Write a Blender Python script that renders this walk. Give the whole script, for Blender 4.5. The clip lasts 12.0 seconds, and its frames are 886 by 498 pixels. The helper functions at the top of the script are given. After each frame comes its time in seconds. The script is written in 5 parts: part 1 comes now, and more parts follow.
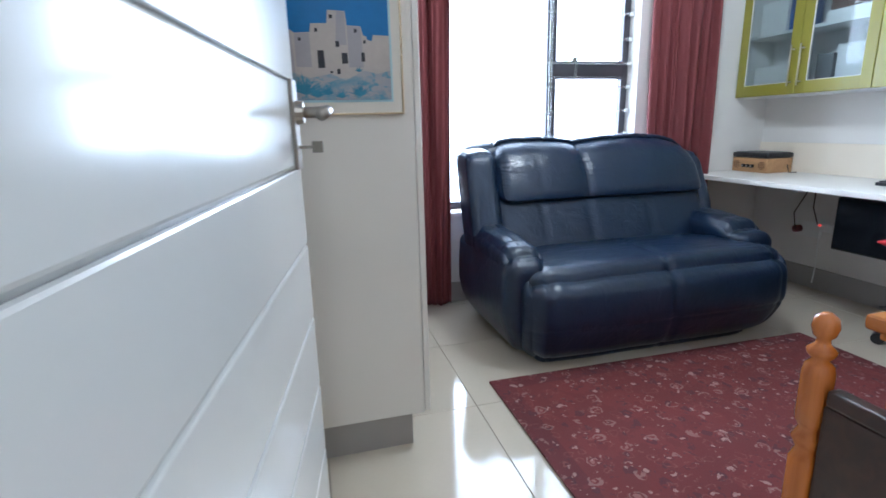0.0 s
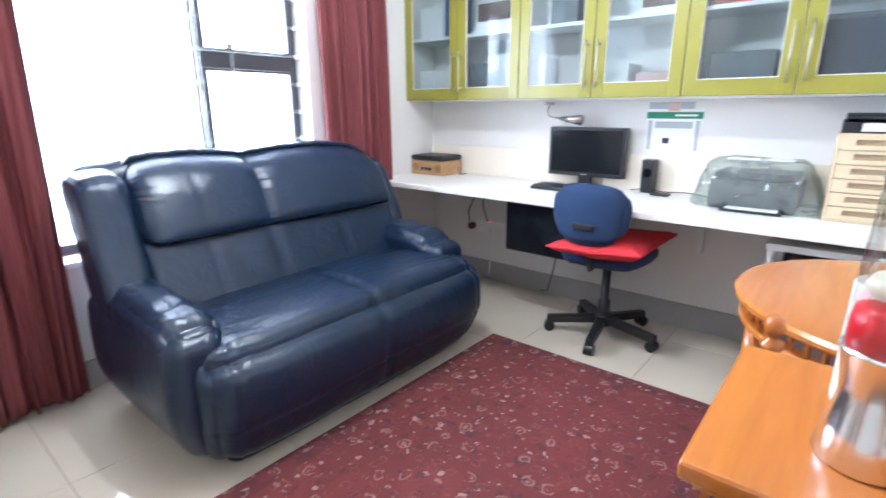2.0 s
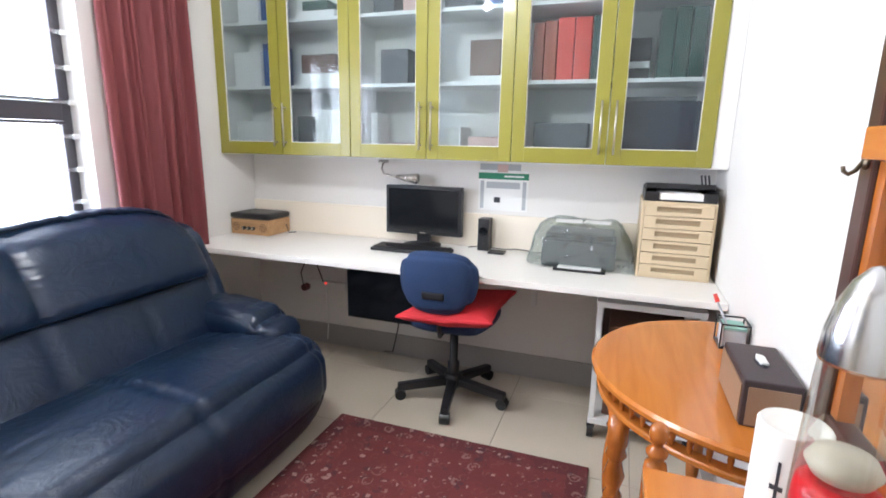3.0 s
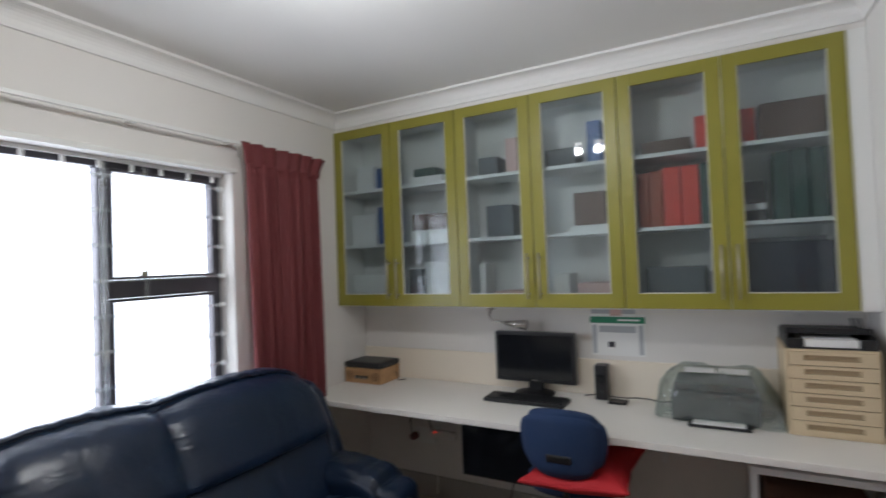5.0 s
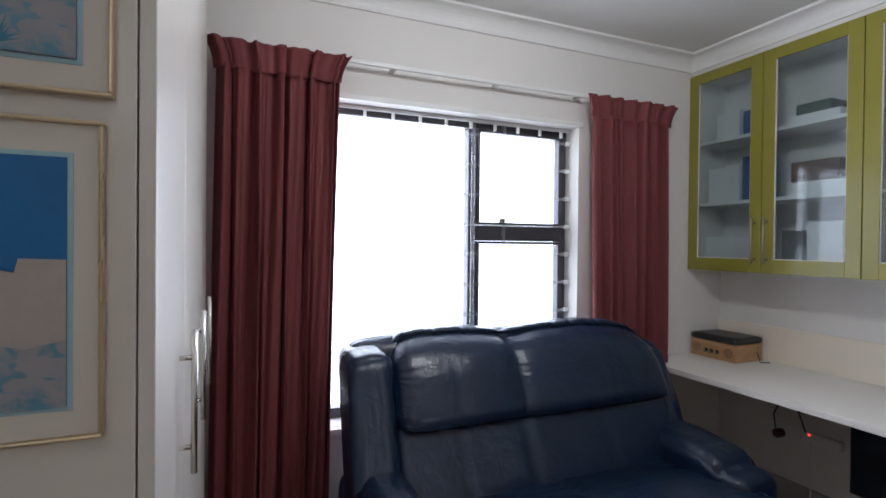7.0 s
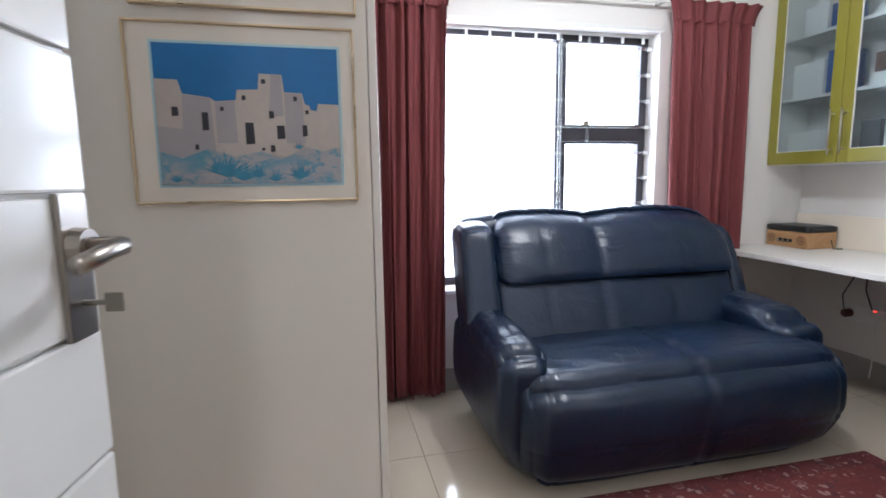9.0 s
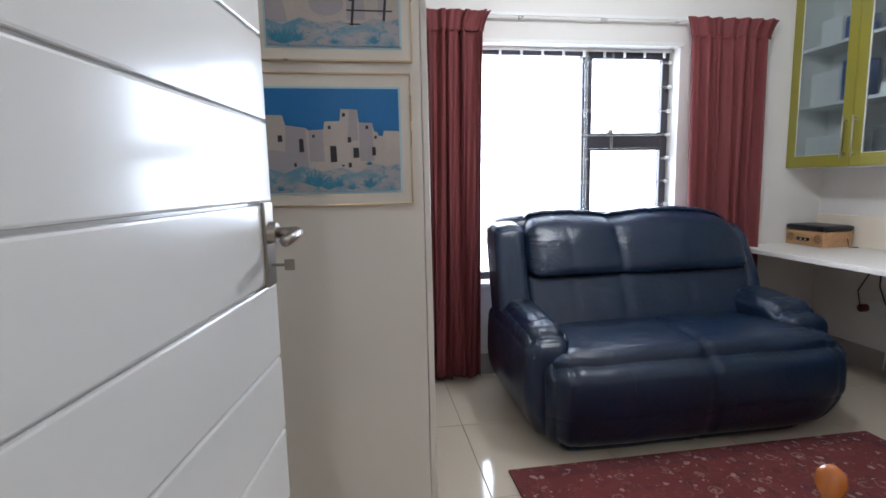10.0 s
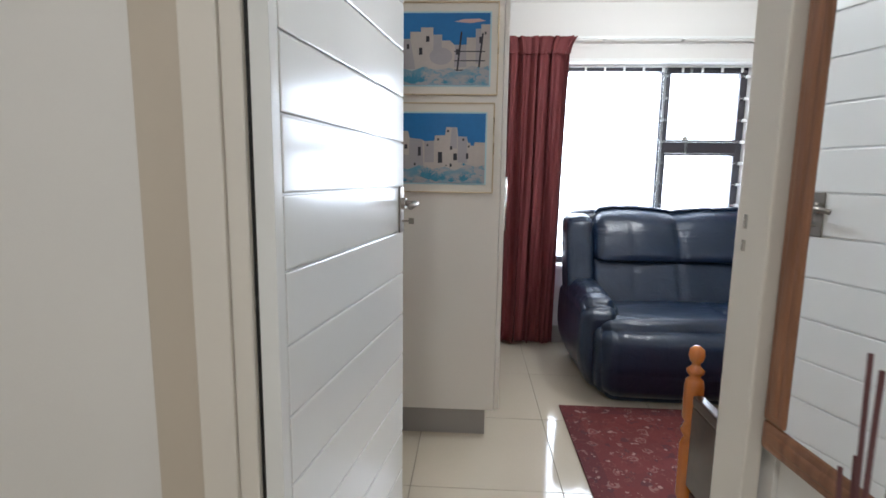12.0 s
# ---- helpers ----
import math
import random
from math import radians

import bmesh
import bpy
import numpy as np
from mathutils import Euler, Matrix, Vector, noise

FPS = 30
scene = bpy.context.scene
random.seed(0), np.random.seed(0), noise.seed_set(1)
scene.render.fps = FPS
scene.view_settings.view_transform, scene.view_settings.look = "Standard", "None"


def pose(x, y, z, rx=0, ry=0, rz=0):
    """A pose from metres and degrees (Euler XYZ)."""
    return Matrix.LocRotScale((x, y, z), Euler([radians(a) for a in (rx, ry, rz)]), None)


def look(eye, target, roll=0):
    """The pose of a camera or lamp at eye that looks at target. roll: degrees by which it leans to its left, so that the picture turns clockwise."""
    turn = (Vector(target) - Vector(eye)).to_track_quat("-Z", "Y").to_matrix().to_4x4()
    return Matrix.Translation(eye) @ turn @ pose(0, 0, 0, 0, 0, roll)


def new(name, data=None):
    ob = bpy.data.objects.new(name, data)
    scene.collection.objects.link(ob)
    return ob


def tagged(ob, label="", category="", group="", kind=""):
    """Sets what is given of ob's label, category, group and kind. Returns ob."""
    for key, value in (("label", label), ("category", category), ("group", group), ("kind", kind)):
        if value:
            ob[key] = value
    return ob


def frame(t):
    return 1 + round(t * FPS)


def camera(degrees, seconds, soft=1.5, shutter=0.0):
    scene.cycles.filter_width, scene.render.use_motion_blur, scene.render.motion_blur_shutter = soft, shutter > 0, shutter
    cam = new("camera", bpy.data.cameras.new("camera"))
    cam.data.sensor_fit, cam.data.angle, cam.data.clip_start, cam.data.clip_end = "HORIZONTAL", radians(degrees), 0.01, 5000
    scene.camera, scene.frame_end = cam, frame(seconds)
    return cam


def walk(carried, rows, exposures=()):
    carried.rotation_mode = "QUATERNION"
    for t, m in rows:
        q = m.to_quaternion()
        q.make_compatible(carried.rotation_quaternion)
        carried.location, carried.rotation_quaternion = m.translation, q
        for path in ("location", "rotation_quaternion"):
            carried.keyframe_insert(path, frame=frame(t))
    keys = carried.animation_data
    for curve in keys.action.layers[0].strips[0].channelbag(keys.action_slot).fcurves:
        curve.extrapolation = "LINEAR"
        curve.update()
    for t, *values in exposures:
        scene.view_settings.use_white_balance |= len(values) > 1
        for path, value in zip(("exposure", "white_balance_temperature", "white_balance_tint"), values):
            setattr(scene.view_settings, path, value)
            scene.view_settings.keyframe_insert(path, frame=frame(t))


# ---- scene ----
cam = camera(82.9, 12.0, soft=1.6, shutter=0.3)
PATH = [
    (0, (0.916, 1.12, 1.106), (1.412, 3.0, 0.636), -1.4),
    (0.5, (1.038, 1.221, 1.134), (1.637, 3.06, 0.626), -1.2),
    (1, (1.127, 1.312, 1.139), (1.933, 3.063, 0.607), -0.3),
    (1.5, (1.198, 1.499, 1.154), (2.351, 3.044, 0.618), -1.3),
    (2, (1.227, 1.606, 1.207), (2.705, 2.841, 0.667), -0.2),
    (2.5, (1.294, 1.686, 1.281), (3.034, 2.536, 0.784), 0.4),
    (3, (1.362, 1.808, 1.352), (3.208, 2.453, 0.932), 1.1),
    (3.2, (1.361, 1.83, 1.384), (3.233, 2.432, 1.017), 0.5),
    (4.8, (1.308, 1.91, 1.526), (3.149, 2.691, 1.579), -1.8),
    (5, (1.298, 1.928, 1.516), (3.051, 2.889, 1.568), -2.2),
    (5.5, (1.312, 1.951, 1.518), (2.724, 3.367, 1.571), -0.6),
    (6, (1.331, 1.928, 1.495), (2.43, 3.598, 1.525), -0.2),
    (6.5, (1.335, 1.948, 1.443), (2.17, 3.765, 1.436), 0.7),
    (7, (1.359, 1.931, 1.39), (2.13, 3.776, 1.371), 0.6),
    (7.2, (1.339, 1.898, 1.383), (2.139, 3.73, 1.325), 0.3),
    (9, (1.142, 1.449, 1.193), (1.58, 3.381, 0.921), -0.8),
    (9.5, (1.109, 1.311, 1.199), (1.444, 3.267, 0.946), -1.2),
    (10, (1.065, 1.121, 1.212), (1.365, 3.081, 0.949), -1.2),
    (10.5, (1.038, 0.959, 1.232), (1.291, 2.926, 0.976), -0.2),
    (11, (1.08, 0.807, 1.221), (1.056, 2.787, 0.947), 1.2),
    (11.5, (1.108, 0.633, 1.215), (0.999, 2.611, 0.941), 1.0),
    (12, (1.122, 0.436, 1.218), (1.012, 2.413, 0.933), 0.8),
]
EXPOSURES = [(0.0, 0.55, 5220, 3.5), (0.5, 0.6, 6020, 10.5), (1.0, 0.95, 6070, 11.5), (1.5, 1.3, 5470, 9.5), (2.0, 1.3, 5470, 8.0), (2.6, 0.95, 5850, 10.0), (3.2, 0.8, 6050, 9.5), (4.8, -0.65, 6170, 8.5),
             (5.5, -0.55, 6120, 9.5), (6.5, -0.55, 5900, 10.5), (7.2, -0.65, 5900, 10.5), (8.8, 0.5, 5820, 9.5), (9.5, 0.18, 5820, 9.5), (11.0, 0.1, 5850, 6.5), (12.0, 0.25, 5920, 6.5)]
walk(cam, [(t, look(eye, target, roll)) for t, eye, target, roll in PATH], EXPOSURES)

# ---- world and light ----
world = bpy.data.worlds.new("world")
scene.world = world
world.use_nodes = True
wn = world.node_tree
sky = wn.nodes.new("ShaderNodeTexSky")
sky.sky_type, sky.sun_disc, sky.sun_elevation, sky.sun_rotation = "NISHITA", False, radians(50), radians(180)
wn.links.new(sky.outputs[0], wn.nodes["Background"].inputs[0])
wn.nodes["Background"].inputs[1].default_value = 0.12
sun_data = bpy.data.lights.new("sun", "SUN")
sun_data.energy, sun_data.angle, sun_data.color = 1.2, radians(10), (1, 0.97, 0.93)
sun = new("sun", sun_data)
sun.matrix_world = pose(0, 0, 6, 40, 0, 0)


def area_lamp(name, eye, target, sx, sy, watts, color):
    d = bpy.data.lights.new(name, "AREA")
    d.shape, d.size, d.size_y, d.energy, d.color = "RECTANGLE", sx, sy, watts, color
    ob = new(name, d)
    ob.matrix_world = look(eye, target)
    return ob


area_lamp("window_daylight", (2.24, 4.42, 1.31), (2.24, 0, 1.31), 1.7, 1.5, 52, (0.87, 0.91, 1.0))
# source of the hall's light is unknown; this lamp is added to brighten it
area_lamp("added_hall_glow", (0.75, -0.2, 2.42), (0.75, -0.2, 0), 0.28, 0.28, 12.5, (1.0, 0.955, 0.90))
SPX, SPY = 2.30, (2.73, 2.89)                        # the two ceiling spots
for y in SPY:
    bulb_data = bpy.data.lights.new("ceiling_spot_glow", "POINT")
    bulb_data.energy, bulb_data.shadow_soft_size, bulb_data.color = 17, 0.03, (1.0, 0.98, 0.955)
    new("ceiling_spot_glow", bulb_data).location = (SPX, y, 2.375)

# ---- materials ----
MATS = {}


def mat(name, color, rough=0.5, metal=0.0, var=0.08, scale=6.0, fine=120.0, bump=0.05, coat=0.0, dist=0.002):
    """A surface with colour drift at two scales and fine relief."""
    m = bpy.data.materials.new(name)
    m.use_nodes = True
    nt = m.node_tree
    p = nt.nodes["Principled BSDF"]
    geo = nt.nodes.new("ShaderNodeTexCoord")
    n1 = nt.nodes.new("ShaderNodeTexNoise")
    n1.inputs["Scale"].default_value, n1.inputs["Detail"].default_value = scale, 5
    n2 = nt.nodes.new("ShaderNodeTexNoise")
    n2.inputs["Scale"].default_value, n2.inputs["Detail"].default_value = fine, 3
    for n in (n1, n2):
        nt.links.new(geo.outputs["Object"], n.inputs["Vector"])
    mx = nt.nodes.new("ShaderNodeMix")
    mx.data_type = "RGBA"
    mx.inputs[6].default_value = (*[c * (1 - var) for c in color], 1)
    mx.inputs[7].default_value = (*[min(1, c * (1 + var)) for c in color], 1)
    add = nt.nodes.new("ShaderNodeMath")
    add.operation = "MULTIPLY_ADD"
    add.inputs[1].default_value = 0.35
    nt.links.new(n2.outputs["Fac"], add.inputs[0])
    sc = nt.nodes.new("ShaderNodeMath")
    sc.operation = "MULTIPLY"
    sc.inputs[1].default_value = 0.65
    nt.links.new(n1.outputs["Fac"], sc.inputs[0])
    nt.links.new(sc.outputs[0], add.inputs[2])
    nt.links.new(add.outputs[0], mx.inputs[0])
    nt.links.new(mx.outputs[2], p.inputs["Base Color"])
    p.inputs["Metallic"].default_value = metal
    rr = nt.nodes.new("ShaderNodeMapRange")
    rr.inputs[3].default_value, rr.inputs[4].default_value = max(0.02, rough * 0.85), min(1, rough * 1.15)
    nt.links.new(n1.outputs["Fac"], rr.inputs[0])
    nt.links.new(rr.outputs[0], p.inputs["Roughness"])
    if coat:
        p.inputs["Coat Weight"].default_value, p.inputs["Coat Roughness"].default_value = coat, 0.08
    if bump:
        b = nt.nodes.new("ShaderNodeBump")
        b.inputs["Strength"].default_value, b.inputs["Distance"].default_value = bump, dist
        nt.links.new(n2.outputs["Fac"], b.inputs["Height"])
        nt.links.new(b.outputs[0], p.inputs["Normal"])
    MATS[name] = m
    return m


def wood(name, dark, light, rough=0.3, axis=0, coat=0.4, bump=0.08):
    m = mat(name, light, rough, coat=coat, bump=0)
    nt = m.node_tree
    p = nt.nodes["Principled BSDF"]
    geo = nt.nodes.new("ShaderNodeTexCoord")
    mp = nt.nodes.new("ShaderNodeMapping")
    st = [9.0, 9.0, 9.0]
    st[axis] = 0.9
    mp.inputs["Scale"].default_value = st
    w = nt.nodes.new("ShaderNodeTexNoise")
    w.inputs["Scale"].default_value, w.inputs["Detail"].default_value, w.inputs["Distortion"].default_value = 3.5, 8, 0.8
    ramp = nt.nodes.new("ShaderNodeValToRGB")
    ramp.color_ramp.elements[0].position, ramp.color_ramp.elements[1].position = 0.3, 0.7
    ramp.color_ramp.elements[0].color, ramp.color_ramp.elements[1].color = (*dark, 1), (*light, 1)
    nt.links.new(geo.outputs["Object"], mp.inputs[0])
    nt.links.new(mp.outputs[0], w.inputs["Vector"])
    nt.links.new(w.outputs["Fac"], ramp.inputs[0])
    nt.links.new(ramp.outputs[0], p.inputs["Base Color"])
    b = nt.nodes.new("ShaderNodeBump")
    b.inputs["Strength"].default_value, b.inputs["Distance"].default_value = bump, 0.001
    nt.links.new(w.outputs["Fac"], b.inputs["Height"])
    nt.links.new(b.outputs[0], p.inputs["Normal"])
    return m


def clear_glass(name, tint=(1, 1, 1), gloss=0.06, haze=0.0, rough=0.02):
    """A thin pane: lets light straight through, mirrors a little, and scatters a little where frosted."""
    m = bpy.data.materials.new(name)
    m.use_nodes = True
    nt = m.node_tree
    nt.nodes.remove(nt.nodes["Principled BSDF"])
    out = nt.nodes["Material Output"]
    tr, gl, df = nt.nodes.new("ShaderNodeBsdfTransparent"), nt.nodes.new("ShaderNodeBsdfGlossy"), nt.nodes.new("ShaderNodeBsdfDiffuse")
    tr.inputs[0].default_value = (*tint, 1)
    gl.inputs["Roughness"].default_value = rough
    df.inputs[0].default_value = (0.75, 0.8, 0.8, 1)
    fr = nt.nodes.new("ShaderNodeFresnel")
    fr.inputs[0].default_value = 1.5
    m1, m2 = nt.nodes.new("ShaderNodeMixShader"), nt.nodes.new("ShaderNodeMixShader")
    m1.inputs[0].default_value = haze
    nt.links.new(tr.outputs[0], m1.inputs[1])
    nt.links.new(df.outputs[0], m1.inputs[2])
    sc = nt.nodes.new("ShaderNodeMath")
    sc.operation = "MULTIPLY_ADD"
    sc.inputs[1].default_value, sc.inputs[2].default_value = 0.45, gloss
    nt.links.new(fr.outputs[0], sc.inputs[0])
    nt.links.new(sc.outputs[0], m2.inputs[0])
    nt.links.new(m1.outputs[0], m2.inputs[1])
    nt.links.new(gl.outputs[0], m2.inputs[2])
    nt.links.new(m2.outputs[0], out.inputs[0])
    return m


def hazy_glass(name, tint, rough, haze):
    """Patterned glass: blurs what stands behind it, mirrors sharply, scatters a little."""
    m = bpy.data.materials.new(name)
    m.use_nodes = True
    nt = m.node_tree
    nt.nodes.remove(nt.nodes["Principled BSDF"])
    rf, gl, df = nt.nodes.new("ShaderNodeBsdfRefraction"), nt.nodes.new("ShaderNodeBsdfGlossy"), nt.nodes.new("ShaderNodeBsdfDiffuse")
    rf.inputs["Color"].default_value, rf.inputs["Roughness"].default_value, rf.inputs["IOR"].default_value = (*tint, 1), rough, 1.35
    gl.inputs["Roughness"].default_value = 0.015
    df.inputs[0].default_value = (0.62, 0.68, 0.70, 1)
    fr = nt.nodes.new("ShaderNodeFresnel")
    fr.inputs[0].default_value = 1.45
    m1, m2 = nt.nodes.new("ShaderNodeMixShader"), nt.nodes.new("ShaderNodeMixShader")
    m1.inputs[0].default_value = haze
    nt.links.new(rf.outputs[0], m1.inputs[1])
    nt.links.new(df.outputs[0], m1.inputs[2])
    nt.links.new(fr.outputs[0], m2.inputs[0])
    nt.links.new(m1.outputs[0], m2.inputs[1])
    nt.links.new(gl.outputs[0], m2.inputs[2])
    nt.links.new(m2.outputs[0], nt.nodes["Material Output"].inputs[0])
    return m


def glow(name, color, strength):
    m = bpy.data.materials.new(name)
    m.use_nodes = True
    p = m.node_tree.nodes["Principled BSDF"]
    p.inputs["Base Color"].default_value = (*color, 1)
    p.inputs["Emission Color"].default_value = (*color, 1)
    p.inputs["Emission Strength"].default_value = strength
    return m


WALL = mat("wall_paint", (0.76, 0.735, 0.70), 0.75, var=0.03, scale=2.5, fine=180, bump=0.12)
CEIL = mat("ceiling_paint", (0.82, 0.81, 0.79), 0.85, var=0.02, fine=150, bump=0.1)
TILE = mat("polished_tile", (0.60, 0.53, 0.42), 0.09, var=0.06, scale=4, fine=60, bump=0.01, coat=0.3)
GROUT = mat("grout", (0.33, 0.29, 0.24), 0.8)
SKIRT = mat("skirting_tile", (0.34, 0.32, 0.30), 0.3, var=0.08, scale=5, bump=0.02)
WARD = mat("wardrobe_laminate", (0.74, 0.70, 0.64), 0.3, var=0.015, scale=4, fine=90, bump=0.05)
DOORW = mat("gloss_door_paint", (0.82, 0.82, 0.80), 0.21, var=0.02, scale=3, fine=45, bump=0.07, coat=0.3, dist=0.001)
# frame paint tinted darker: the architrave's shading is put into its colour
ARCH = mat("shaded_frame_paint", (0.56, 0.49, 0.40), 0.4, var=0.03, bump=0.03)
STEELF = mat("frame_paint", (0.74, 0.69, 0.62), 0.32, var=0.03, bump=0.03)
CHROME = mat("brushed_steel", (0.62, 0.60, 0.57), 0.22, 1.0, var=0.05, bump=0.02)
# lock steel darkened to paint in the dark surroundings it reflects
LOCKM = mat("dark_reflecting_steel", (0.33, 0.30, 0.27), 0.30, 1.0, var=0.10, scale=18, bump=0.03)
SATIN = mat("satin_nickel", (0.52, 0.48, 0.40), 0.4, 1.0, var=0.05, bump=0.02)
BRASS = mat("gilt_metal", (0.62, 0.50, 0.33), 0.28, 1.0, var=0.08, bump=0.02)
CURT = mat("maroon_curtain", (0.160, 0.032, 0.034), 0.75, var=0.16, scale=9, fine=420, bump=0.25, dist=0.0012)
OLIVE = mat("lime_lacquer", (0.26, 0.235, 0.03), 0.35, var=0.05, scale=3, fine=80, bump=0.03, coat=0.15)
CARC = mat("white_board", (0.80, 0.80, 0.77), 0.45, var=0.02, bump=0.02)
DESKW = mat("white_worktop", (0.83, 0.80, 0.75), 0.38, var=0.012, scale=3, bump=0.02)
SPLASH = mat("cream_upstand", (0.84, 0.76, 0.64), 0.35, var=0.03, bump=0.02)
FRAMEB = mat("bronze_aluminium", (0.07, 0.065, 0.075), 0.35, 0.4, var=0.1, bump=0.02)
BLACK = mat("black_plastic", (0.013, 0.013, 0.015), 0.38, var=0.15, fine=200, bump=0.05)
SCREEN = mat("dark_screen", (0.008, 0.009, 0.011), 0.12, var=0.05, bump=0)
BLUEF = mat("blue_fabric", (0.008, 0.026, 0.080), 0.9, var=0.15, scale=12, fine=380, bump=0.4)
REDF = mat("red_cushion_fabric", (0.50, 0.015, 0.022), 0.7, var=0.12, scale=10, fine=300, bump=0.25)
PINE = wood("orange_varnished_pine", (0.46, 0.145, 0.022), (0.55, 0.185, 0.030), 0.25)
PINEV = wood("orange_turned_pine", (0.36, 0.10, 0.014), (0.54, 0.17, 0.028), 0.22, axis=2)
MAHOG = wood("dark_mahogany", (0.035, 0.010, 0.008), (0.075, 0.020, 0.014), 0.3, axis=2)
DARKW = wood("dark_brown_wood", (0.020, 0.008, 0.007), (0.045, 0.016, 0.012), 0.35)
CARVED = wood("carved_brown_wood", (0.16, 0.065, 0.03), (0.33, 0.15, 0.075), 0.45, axis=2, coat=0.1, bump=0.4)
BEIGE = mat("beige_board", (0.62, 0.50, 0.33), 0.55, var=0.04, bump=0.04)
# darker copy of BEIGE, for the shade inside the finger slots
BEIGED = mat("beige_recess_shade", (0.36, 0.27, 0.165), 0.7)
TAN = wood("tan_case", (0.38, 0.21, 0.09), (0.52, 0.31, 0.15), 0.5, axis=1, coat=0.0)
PAPER = mat("white_paper", (0.82, 0.82, 0.80), 0.7, var=0.03, bump=0.02)
GREYP = mat("grey_paper", (0.42, 0.44, 0.46), 0.7, var=0.04)
GREEN = mat("green_print", (0.03, 0.22, 0.12), 0.6)
REDP = mat("red_binder", (0.62, 0.045, 0.025), 0.45, var=0.06)
RUST = mat("rust_binder", (0.36, 0.075, 0.03), 0.5, var=0.1)
DGREEN = mat("dark_green_binder", (0.012, 0.055, 0.042), 0.5, var=0.15)
NAVY = mat("navy_box", (0.018, 0.024, 0.045), 0.55, var=0.15)
BROWNB = mat("brown_book", (0.13, 0.075, 0.055), 0.6, var=0.05)
BLUEB = mat("blue_book", (0.05, 0.12, 0.32), 0.5)
DGREY = mat("charcoal_box", (0.11, 0.12, 0.125), 0.6, var=0.08)
# near-black that paints the shade in the door's hinge gap
GAPSHADE = mat("hinge_gap_shade", (0.012, 0.011, 0.01), 0.7)
PINKB = mat("pale_pink_box", (0.62, 0.42, 0.38), 0.6)
MIRROR = mat("mirror_silver", (0.92, 0.93, 0.93), 0.015, 1.0, var=0.0, bump=0)
WGLASS = clear_glass("window_glass", gloss=0.0)
CGLASS = hazy_glass("hazy_cabinet_glass", (0.78, 0.82, 0.83), 0.19, 0.025)
LGLASS = clear_glass("lamp_glass", (0.95, 0.96, 0.94), gloss=0.05)
WAX = mat("red_wax", (0.75, 0.02, 0.03), 0.35, var=0.06, bump=0.02)
WAXP = mat("pale_wax", (0.66, 0.60, 0.48), 0.4, var=0.05)
SILVER = mat("spun_aluminium", (0.82, 0.83, 0.85), 0.22, 1.0, var=0.04, bump=0.02)
CANDLE = mat("candle_wax", (0.84, 0.82, 0.77), 0.4, var=0.02)
COVER = clear_glass("plastic_cover", (0.88, 0.94, 0.92), gloss=0.06, haze=0.10, rough=0.10)
WHITEP = mat("white_plastic", (0.78, 0.78, 0.76), 0.35, var=0.03, bump=0.03)
BLUESKY = mat("painted_blue_sky", (0.015, 0.16, 0.42), 0.5, var=0.25, scale=5, fine=60)
ADOBE = mat("painted_white_houses", (0.48, 0.43, 0.39), 0.5, var=0.2, scale=14, fine=70)
ADOBES = mat("painted_grey_houses", (0.37, 0.345, 0.36), 0.5, var=0.14, scale=14, fine=70)
TEAL = mat("painted_teal_shrubs", (0.045, 0.22, 0.34), 0.5, var=0.5, scale=30, fine=110)
SAND = mat("painted_pale_sand", (0.40, 0.42, 0.44), 0.5, var=0.35, scale=22, fine=90)


def brushed(name, a, b, c):
    """Soft paint strokes blending three colours."""
    m = mat(name, a, 0.5, var=0.15, scale=25, fine=90)
    nt = m.node_tree
    p = nt.nodes["Principled BSDF"]
    co = nt.nodes.new("ShaderNodeTexCoord")
    mp = nt.nodes.new("ShaderNodeMapping")
    mp.inputs["Scale"].default_value = (1.0, 1.0, 1.7)
    nt.links.new(co.outputs["Object"], mp.inputs[0])
    last = p.inputs["Base Color"].links[0].from_socket
    for scale, lo, hi, col in ((9, 0.46, 0.60, b), (22, 0.50, 0.64, c), (38, 0.55, 0.66, b)):
        n = nt.nodes.new("ShaderNodeTexNoise")
        n.inputs["Scale"].default_value, n.inputs["Detail"].default_value, n.inputs["Distortion"].default_value = scale, 4, 0.6
        nt.links.new(mp.outputs[0], n.inputs["Vector"])
        r = nt.nodes.new("ShaderNodeMapRange")
        r.inputs[1].default_value, r.inputs[2].default_value, r.inputs[4].default_value = lo, hi, 0.8
        nt.links.new(n.outputs["Fac"], r.inputs[0])
        mx = nt.nodes.new("ShaderNodeMixRGB")
        mx.inputs[2].default_value = (*col, 1)
        nt.links.new(r.outputs[0], mx.inputs[0])
        nt.links.new(last, mx.inputs[1])
        last = mx.outputs[0]
    nt.links.new(last, p.inputs["Base Color"])
    return m


BRUSH = brushed("painted_scrub", (0.35, 0.35, 0.38), (0.08, 0.28, 0.40), (0.41, 0.37, 0.36))
MATB = mat("picture_mount", (0.76, 0.71, 0.63), 0.6, var=0.02)
PALEB = mat("pale_blue_line", (0.45, 0.66, 0.72), 0.6)
INK = mat("ink_and_slot_shade", (0.03, 0.03, 0.04), 0.6)
DKMET = mat("dull_key_metal", (0.25, 0.23, 0.2), 0.35, 1.0)
REDL = glow("red_pilot_light", (1.0, 0.05, 0.03), 2.0)
BULB = glow("lit_bulb", (1.0, 0.95, 0.86), 18.0)
# emission for the hall fixture that is added, out of view
DIFF = glow("added_diffuser_glow", (1.0, 0.95, 0.88), 3.0)
